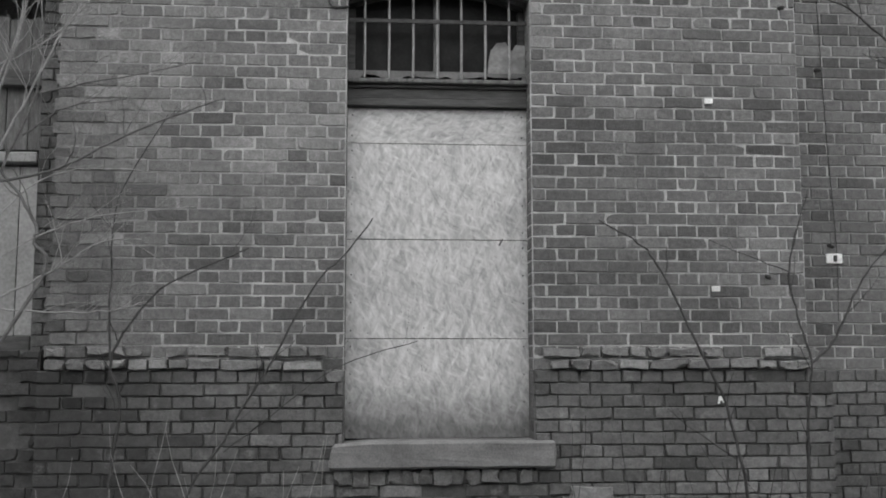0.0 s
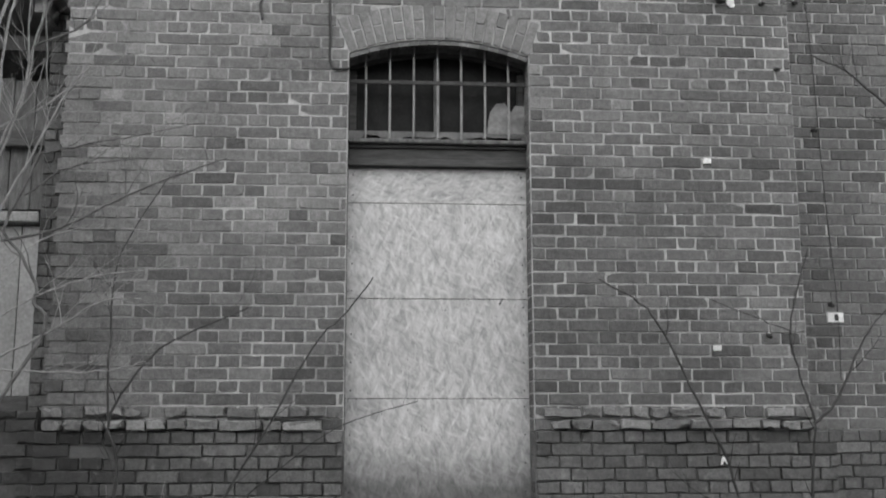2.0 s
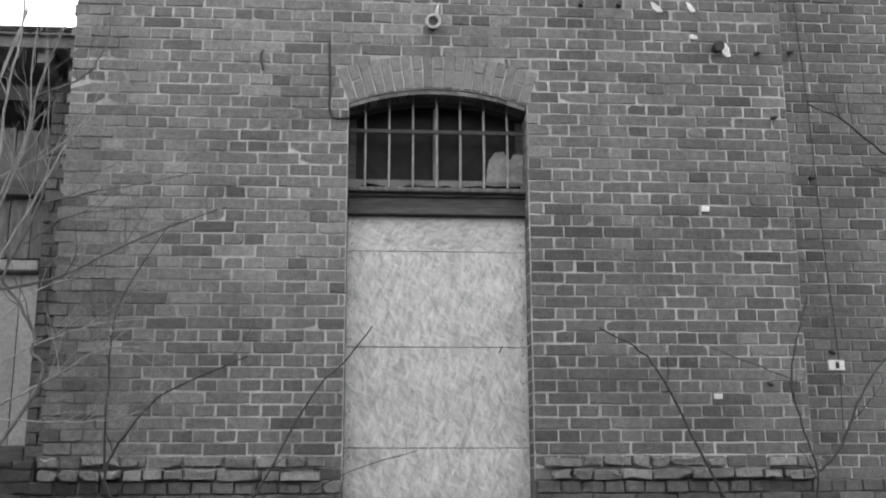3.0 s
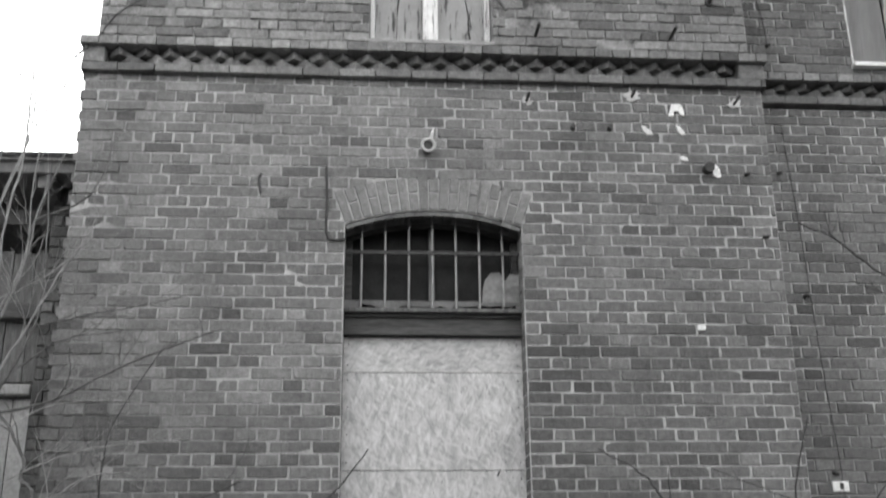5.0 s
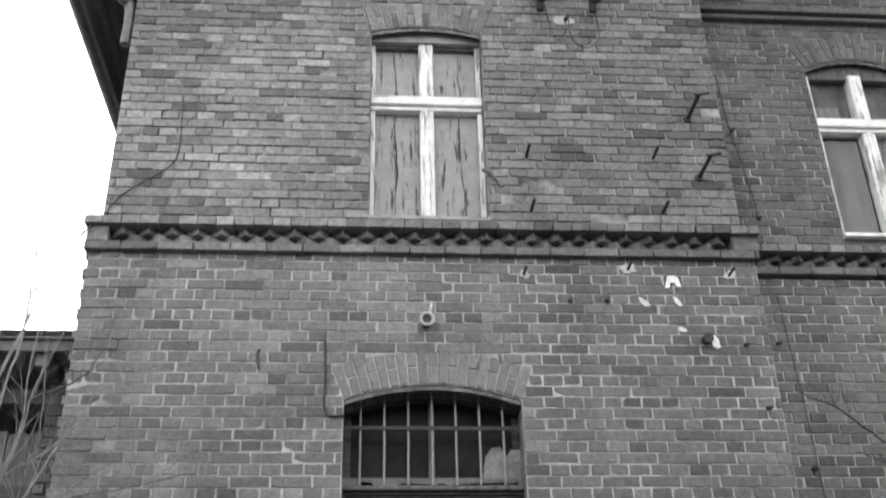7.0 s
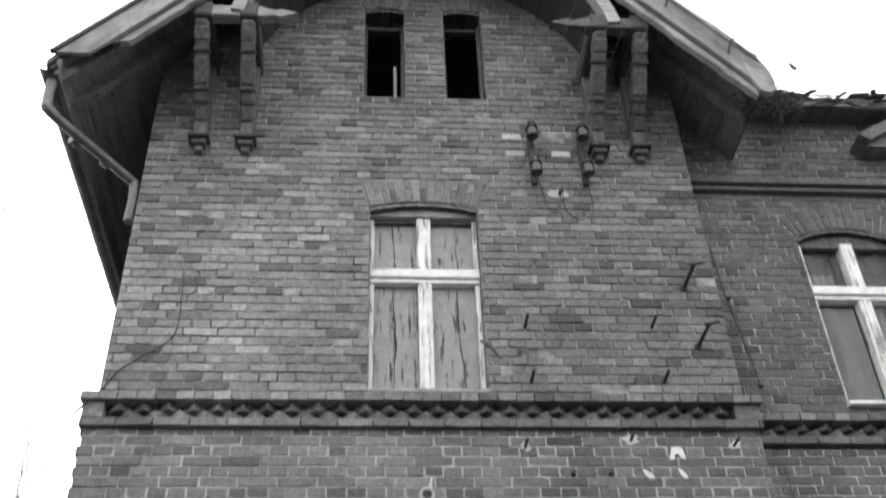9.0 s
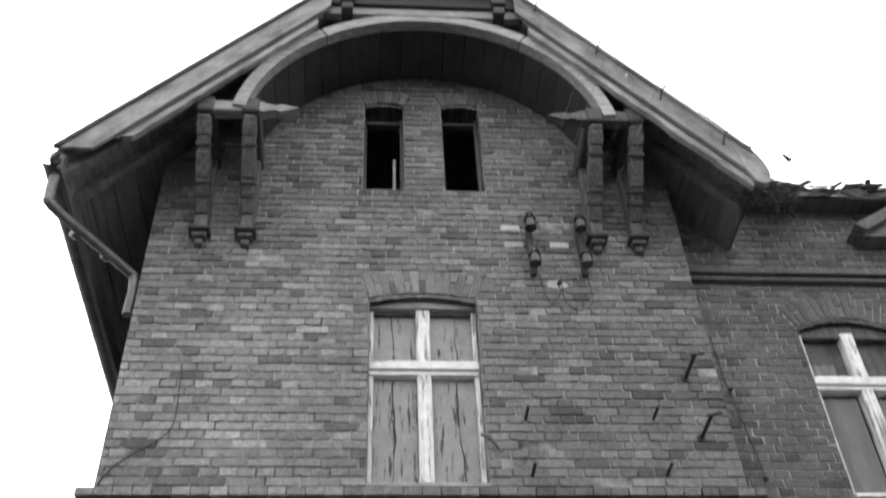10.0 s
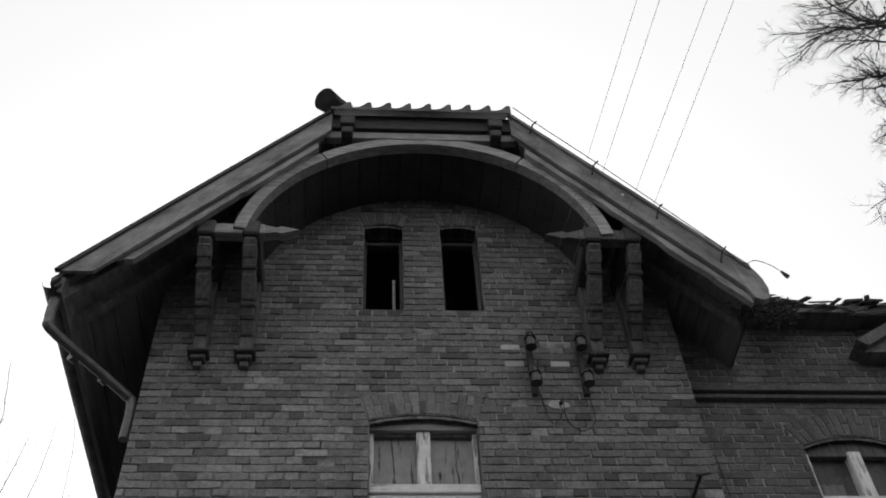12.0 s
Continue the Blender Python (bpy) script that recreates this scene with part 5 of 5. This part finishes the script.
part("loose_end", bm, IRON, rod, "loose curling wire end")
bm = bmesh.new()
tube(bm, [(3.49, -0.80, 8.09), (3.53, -0.80, 8.02)], 0.012, 0.022, 8)
part("weight", bm, IRON, rod, "small dark clamp at the wire end")
bm = bmesh.new()
bmesh.ops.create_cone(bm, cap_ends=True, segments=12, radius1=0.014, radius2=0.010, depth=0.02, matrix=Matrix.Translation((2.31, FRONT - 0.06, 9.16)) @ Matrix.Rotation(radians(90), 4, "X"))
solid("verge_knob", bm, ENAMEL, "small white knob on the verge board", "knob")

# cracked cables, a stick at the window
for pts, r, label in (([(-0.271, -0.008, 4.40), (-0.262, -0.01, 4.15), (-0.251, -0.008, 3.90), (-0.13, -0.008, 3.885)], 0.008, "dark cable stapled beside the door arch"),
                      ([(-0.702, -0.008, 4.34), (-0.715, -0.01, 4.30), (-0.702, -0.008, 4.20)], 0.008, "short dark cable end on the wall"),
                      ([(2.90, Y_WING + 0.02, 7.0), (2.93, Y_WING + 0.02, 6.5), (3.02, Y_WING + 0.02, 5.8), (3.03, Y_WING + 0.02, 5.6)], 0.004, "thin cable down the wing wall"),
                      ([(3.04, Y_WING - 0.008, 4.95), (3.08, Y_WING - 0.008, 4.2), (3.11, Y_WING - 0.008, 3.2), (3.15, Y_WING - 0.008, 2.4), (3.14, Y_WING - 0.01, 1.9)], 0.003, "thin cable down the lower wing wall")):
    bm = bmesh.new()
    tube(bm, smooth(pts, 5), r, r, 6)
    solid("wall_cable", bm, IRON, label, "cable", group="cables on the walls")
bm = bmesh.new()
tube(bm, [(0.86, 0.10, 5.87), (0.90, 0.02, 5.80), (0.985, 0.0, 5.66)], 0.014, 0.012, 7)
solid("window_stay", bm, POST_WOOD, "short wooden stay leaning from the window frame", "stay")


# ---- bare shrubs and trees ----
def wander(start, way, length, bend, rng, steps=6, lift=0.1):
    pts, p, d = [Vector(start)], Vector(start), Vector(way).normalized()
    for _ in range(steps):
        d = (d + Vector((rng.uniform(-bend, bend), rng.uniform(-bend, bend) * 0.5, rng.uniform(-bend, bend) + lift * 0.3))).normalized()
        p = p + d * length / steps
        pts.append(p.copy())
    return pts


def twigs_of(bm, pts, r, rng, count, length, depth, near=0.15, back=0.0):
    """Side twigs along a stem, with twigs of their own; those by a wall keep off it."""
    for _ in range(count):
        k = rng.randrange(max(1, int(len(pts) * near)), len(pts) - 1)
        base, d = pts[k], (pts[k + 1] - pts[k]).normalized()
        side = Vector((rng.uniform(-1, 1), rng.uniform(-0.8, 0.25), rng.uniform(-0.2, 1.0)))
        run = wander(base, d + side * 0.9, length * rng.uniform(0.4, 1.1), 0.25, rng, 6)
        for q in run:
            q.y = min(q.y, back)
        rr = r * (1 - 0.6 * k / len(pts)) * 0.5
        tube(bm, run, rr, rr * 0.35, 5, False)
        if depth > 0:
            twigs_of(bm, run, rr, rng, 3, length * 0.5, depth - 1, 0.3, back)


def shrub(label, runs, seed, mat=None, count=6, length=0.4, depth=1, back=-0.06):
    """runs: (radius, points) of the stems, as each grows."""
    rng = random.Random(seed)
    ob = thing("bare_shrub", label, "shrub", "bare shrubs", at=runs[0][1][0])
    for r, pts in runs:
        bm = bmesh.new()
        line = smooth(pts, 5)
        for i, q in enumerate(line[1:-1]):
            line[i + 1] = q + Vector((rng.uniform(-1, 1), 0, rng.uniform(-1, 1))) * 0.006
        tube(bm, line, r * 0.72, r * 0.3, 7)
        part("stem", bm, mat or BARK, ob)
        if count:
            bm = bmesh.new()
            twigs_of(bm, line, r * 0.7, rng, count, length, depth, 0.3, back)
            tagged(part("brushwood", bm, mat or BARK, ob, "fine bare side twigs"), kind="stuff")
    return ob


shrub("dark bare sapling leaning across the plinth", [
    (0.013, [(-1.25, -0.28, 0.0), (-1.02, -0.3, 0.854), (-0.82, -0.3, 1.18), (-0.556, -0.3, 1.63), (-0.30, -0.3, 2.09), (-0.136, -0.3, 2.26), (0.03, -0.3, 2.48)]),
    (0.007, [(-0.82, -0.3, 1.11), (-0.49, -0.3, 1.37), (-0.16, -0.3, 1.60), (0.3, -0.3, 1.75)])], 61, count=4, length=0.3, depth=0)
shrub("dark bare sapling by the brick plinth", [
    (0.016, [(-1.46, -0.2, 0.0), (-1.477, -0.25, 0.852), (-1.42, -0.25, 1.37), (-1.488, -0.25, 1.63), (-1.35, -0.25, 1.89), (-1.16, -0.25, 2.09), (-0.706, -0.25, 2.30)]),
    (0.010, [(-1.488, -0.25, 1.63), (-1.50, -0.25, 2.1), (-1.47, -0.25, 2.6), (-1.2, -0.25, 3.1)])], 62, count=5, length=0.4, depth=1)
shrub("dark thin sapling beside the doorway", [
    (0.015, [(2.36, -0.3, 0.0), (2.268, -0.3, 0.821), (2.148, -0.3, 1.36), (1.97, -0.3, 1.76), (1.756, -0.3, 2.2), (1.637, -0.3, 2.34), (1.397, -0.3, 2.48)]),
    (0.007, [(2.20, -0.3, 1.05), (1.95, -0.3, 1.22), (1.75, -0.3, 1.38)])], 63, count=4, length=0.3, depth=0)
shrub("dark forked sapling at the corner of the wing", [
    (0.020, [(2.60, -0.3, 0.0), (2.614, -0.35, 0.93), (2.636, -0.35, 1.29), (2.668, -0.35, 1.63)]),
    (0.014, [(2.668, -0.35, 1.62), (2.80, -0.35, 1.74), (2.922, -0.35, 1.97), (3.039, -0.35, 2.17), (3.25, -0.35, 2.38)]),
    (0.010, [(2.668, -0.35, 1.62), (2.592, -0.35, 1.90), (2.542, -0.35, 2.14), (2.60, -0.35, 2.40), (2.68, -0.35, 2.65)]),
    (0.006, [(2.543, -0.35, 2.17), (2.318, -0.35, 2.25), (2.06, -0.35, 2.36)])], 64, count=3, length=0.3, depth=0)
shrub("dark bare tree before the annex", [
    (0.017, [(-2.75, -0.45, 0.0), (-2.3, -0.4, 1.3), (-1.847, -0.4, 2.11), (-1.902, -0.4, 2.30), (-1.891, -0.4, 2.40), (-2.01, -0.4, 2.60), (-2.094, -0.4, 2.73), (-2.01, -0.4, 2.96), (-1.924, -0.4, 3.18), (-1.916, -0.4, 3.37), (-1.91, -0.4, 3.64), (-1.95, -0.4, 4.1)]),
    (0.013, [(-2.107, -0.4, 2.66), (-1.81, -0.4, 2.73), (-1.48, -0.4, 2.90), (-1.13, -0.4, 3.06), (-0.84, -0.4, 3.17)]),
    (0.009, [(-1.993, -0.4, 2.93), (-1.744, -0.4, 3.10), (-1.36, -0.4, 3.16)]),
    (0.009, [(-1.924, -0.4, 3.18), (-1.65, -0.4, 3.24), (-1.07, -0.4, 3.37)]),
    (0.009, [(-2.007, -0.4, 3.83), (-1.72, -0.4, 3.98), (-1.607, -0.4, 4.21), (-1.593, -0.4, 4.44)])], 65, BARK_MID, 6, 0.45, 1)
shrub("pale bare tree before the annex", [
    (0.015, [(-2.95, -0.5, 0.0), (-2.6, -0.5, 1.4), (-2.3, -0.5, 2.4), (-2.081, -0.5, 2.84), (-1.91, -0.5, 3.20), (-1.764, -0.5, 3.51), (-1.64, -0.5, 3.68)]),
    (0.011, [(-2.15, -0.4, 1.95), (-1.80, -0.4, 2.14), (-1.523, -0.4, 2.31), (-1.30, -0.4, 2.33)]),
    (0.009, [(-2.2, -0.4, 1.93), (-1.76, -0.4, 1.91), (-1.478, -0.4, 1.92), (-1.258, -0.4, 1.97)]),
    (0.014, [(-2.3, -0.4, 2.4), (-2.2, -0.4, 3.2), (-2.169, -0.4, 3.83), (-2.116, -0.4, 4.27), (-2.118, -0.4, 4.58), (-2.124, -0.4, 4.87)]),
    (0.010, [(-2.2, -0.4, 3.1), (-2.034, -0.4, 3.62), (-2.035, -0.4, 4.2), (-1.917, -0.4, 4.75)]),
    (0.013, [(-2.2, -0.4, 3.0), (-2.05, -0.4, 3.47), (-1.983, -0.4, 3.9), (-1.861, -0.4, 4.3)]),
    (0.008, [(-2.25, -0.4, 2.1), (-1.9, -0.4, 2.33), (-1.55, -0.4, 2.46), (-1.0, -0.4, 2.52)]),
    (0.007, [(-2.3, -0.4, 2.2), (-1.95, -0.4, 2.62), (-1.6, -0.4, 2.74), (-1.1, -0.4, 2.72)]),
    (0.008, [(-2.25, -0.4, 3.3), (-2.0, -0.4, 3.42), (-1.75, -0.4, 3.62), (-1.6, -0.4, 3.95)])], 66, BARK_PALE, 8, 0.5, 1)
shrub("thin bare saplings beyond the annex", [
    (0.008, [(-3.3, -0.5, 0.0), (-3.0, -0.5, 4.5), (-2.75, -0.5, 6.3), (-2.655, -0.5, 6.63), (-2.742, -0.5, 7.24)]),
    (0.007, [(-2.9, -0.5, 0.0), (-2.75, -0.5, 4.0), (-2.5, -0.5, 5.9), (-2.42, -0.5, 6.5)]),
    (0.007, [(-3.6, -0.5, 0.0), (-3.3, -0.5, 4.4), (-2.95, -0.5, 6.0)]),
    (0.008, [(-2.75, -0.5, 0.0), (-2.5, -0.5, 3.2), (-2.222, -0.5, 4.555), (-2.199, -0.5, 5.07)]),
    (0.009, [(-2.6, -0.5, 0.0), (-2.3, -0.5, 3.2), (-2.071, -0.5, 4.326), (-2.066, -0.5, 4.807), (-2.046, -0.5, 5.372)]),
    (0.009, [(-2.5, -0.5, 0.0), (-2.25, -0.5, 3.4), (-2.046, -0.5, 4.362), (-1.918, -0.5, 4.632), (-1.804, -0.5, 4.889)]),
    (0.008, [(-2.9, -0.5, 0.0), (-2.55, -0.5, 3.6), (-2.34, -0.5, 5.07), (-2.337, -0.5, 5.458)]),
    (0.006, [(-2.8, -0.5, 0.0), (-2.45, -0.5, 4.4), (-2.288, -0.5, 5.982), (-2.248, -0.5, 6.68)]),
    (0.006, [(-2.65, -0.5, 0.0), (-2.2, -0.5, 4.4), (-2.064, -0.5, 5.982), (-2.152, -0.5, 6.79)])], 67, BARK_PALE, 4, 0.45, 1)
shrub("thin creeper stem over the cornice", [
    (0.011, [(-1.96, -0.14, 5.10), (-1.87, 0.02, 5.36), (-1.754, 0.03, 5.56), (-1.436, 0.03, 5.82), (-1.402, 0.03, 6.12), (-1.414, 0.03, 6.44)])], 68, BARK, 0)
shrub("bare twigs reaching along the wing wall", [
    (0.016, [(4.0, -0.6, 0.0), (4.2, -0.4, 2.0), (3.75, -0.2, 3.35), (3.38, -0.1, 3.70), (3.168, -0.1, 3.89), (2.907, -0.1, 4.02)]),
    (0.008, [(3.9, -0.3, 3.0), (3.5, -0.15, 3.45), (3.2, -0.1, 3.62)]),
    (0.008, [(4.0, -0.3, 2.6), (3.7, -0.2, 4.1), (3.4, -0.15, 4.35)])], 69, BARK, 6, 0.35, 1, 0.2)

# dead weeds along the foot of the wall
rng = random.Random(9)
for n, (x0, x1) in enumerate(((-2.3, -0.4), (1.1, 3.3))):
    bm = bmesh.new()
    for i in range(34):
        x = rng.uniform(x0, x1)
        run = wander((x, -0.12 - rng.random() * 0.35, 0.0), (rng.uniform(-0.5, 0.5), -0.05, 1), rng.uniform(0.7, 1.35), 0.22, rng, 8)
        tube(bm, run, 0.0045, 0.0018, 4, False)
    tagged(new("dead_weeds", mesh_of("dead_weeds", bm, BARK_PALE if n == 0 else BARK)), "thin dead weed stalks along the foot of the wall", "weeds", kind="stuff")

# crown of a bare tree that reaches into the sky
tree = thing("bare_tree", "tall bare tree with a crown of fine dark twigs", "tree", at=(9.0, -1.2, 0))
rng = random.Random(21)
bm = bmesh.new()
tube(bm, smooth([(9.0, -1.2, 0), (8.9, -1.1, 4), (8.6, -1.2, 8), (8.5, -1.2, 12), (8.3, -1.2, 15)], 5), 0.24, 0.07, 12)
part("trunk", bm, BARK, tree)


def limb(bm, start, way, length, r, level):
    run = wander(start, way, length, 0.34, rng, 7 if level < 2 else 4, 0.05)
    tube(bm, run, r, r * 0.4, 6 if level < 2 else 4, False)
    if level < 4:
        for _ in range((11, 6, 5, 3)[level]):
            k = rng.randrange(1, len(run) - 1)
            d = (run[k + 1] - run[k]).normalized()
            side = Vector((rng.uniform(-1, 0.6), rng.uniform(-1, 1), rng.uniform(-0.9, 0.9)))
            limb(bm, run[k], d * 0.8 + side * 0.8, length * rng.uniform(0.34, 0.55), r * 0.45 * (1 - 0.4 * k / len(run)), level + 1)


for z, ext, dip in ((9.0, 0.55, -0.05), (9.75, 0.30, -0.1), (10.1, 0.40, -0.1), (10.5, 0.45, -0.05), (10.9, 0.55, -0.1), (11.2, 0.5, 0.0), (11.5, 0.6, -0.05), (11.8, 0.8, -0.05), (12.1, 0.9, 0.0), (12.4, 0.9, -0.05), (12.8, 0.9, -0.1), (13.2, 0.8, -0.1)):
    x = 5.0 + (z - 9.84) * 0.31 + 0.45
    bm = bmesh.new()
    y = -1.1 + rng.uniform(-0.3, 0.3)
    tube(bm, smooth([(8.55, -1.2, z - 1.0), (7.4, y, z - 0.3), (x, y, z)], 5), 0.06, 0.02, 8, False)
    limb(bm, (x, y, z), (-1, rng.uniform(-0.15, 0.15), dip), ext + 0.35, 0.018, 0)
    tagged(part("limb", bm, BARK, tree, "bare limb with many fine twigs"), kind="stuff")

# unseen dark screen added behind the viewer to block light from the low sky
bm = bmesh.new()
rng = random.Random(4)
n = 90
for i in range(n):
    a0, a1 = (math.pi * (1.0 + i / n), math.pi * (1.0 + (i + 1) / n))
    r, h = 17 + rng.uniform(-1, 1), 7.5 + rng.uniform(-1.5, 1.5)
    vs = [bm.verts.new((math.cos(a) * r * 1.3, math.sin(a) * r, z)) for a, z in ((a0, 0), (a1, 0), (a1, h), (a0, h * rng.uniform(0.9, 1.1)))]
    bm.faces.new(vs)
bmesh.ops.solidify(bm, geom=bm.faces, thickness=0.4)
solid("backdrop", bm, BARK, "unseen dark screen added to block low sky light", "wood", kind="structure")


# ---- the single bricks of the walls ----
for wall, singles in LATE:
    for me, m in singles:
        ob = new("brick", me)
        ob.parent = wall
        ob.matrix_basis = m
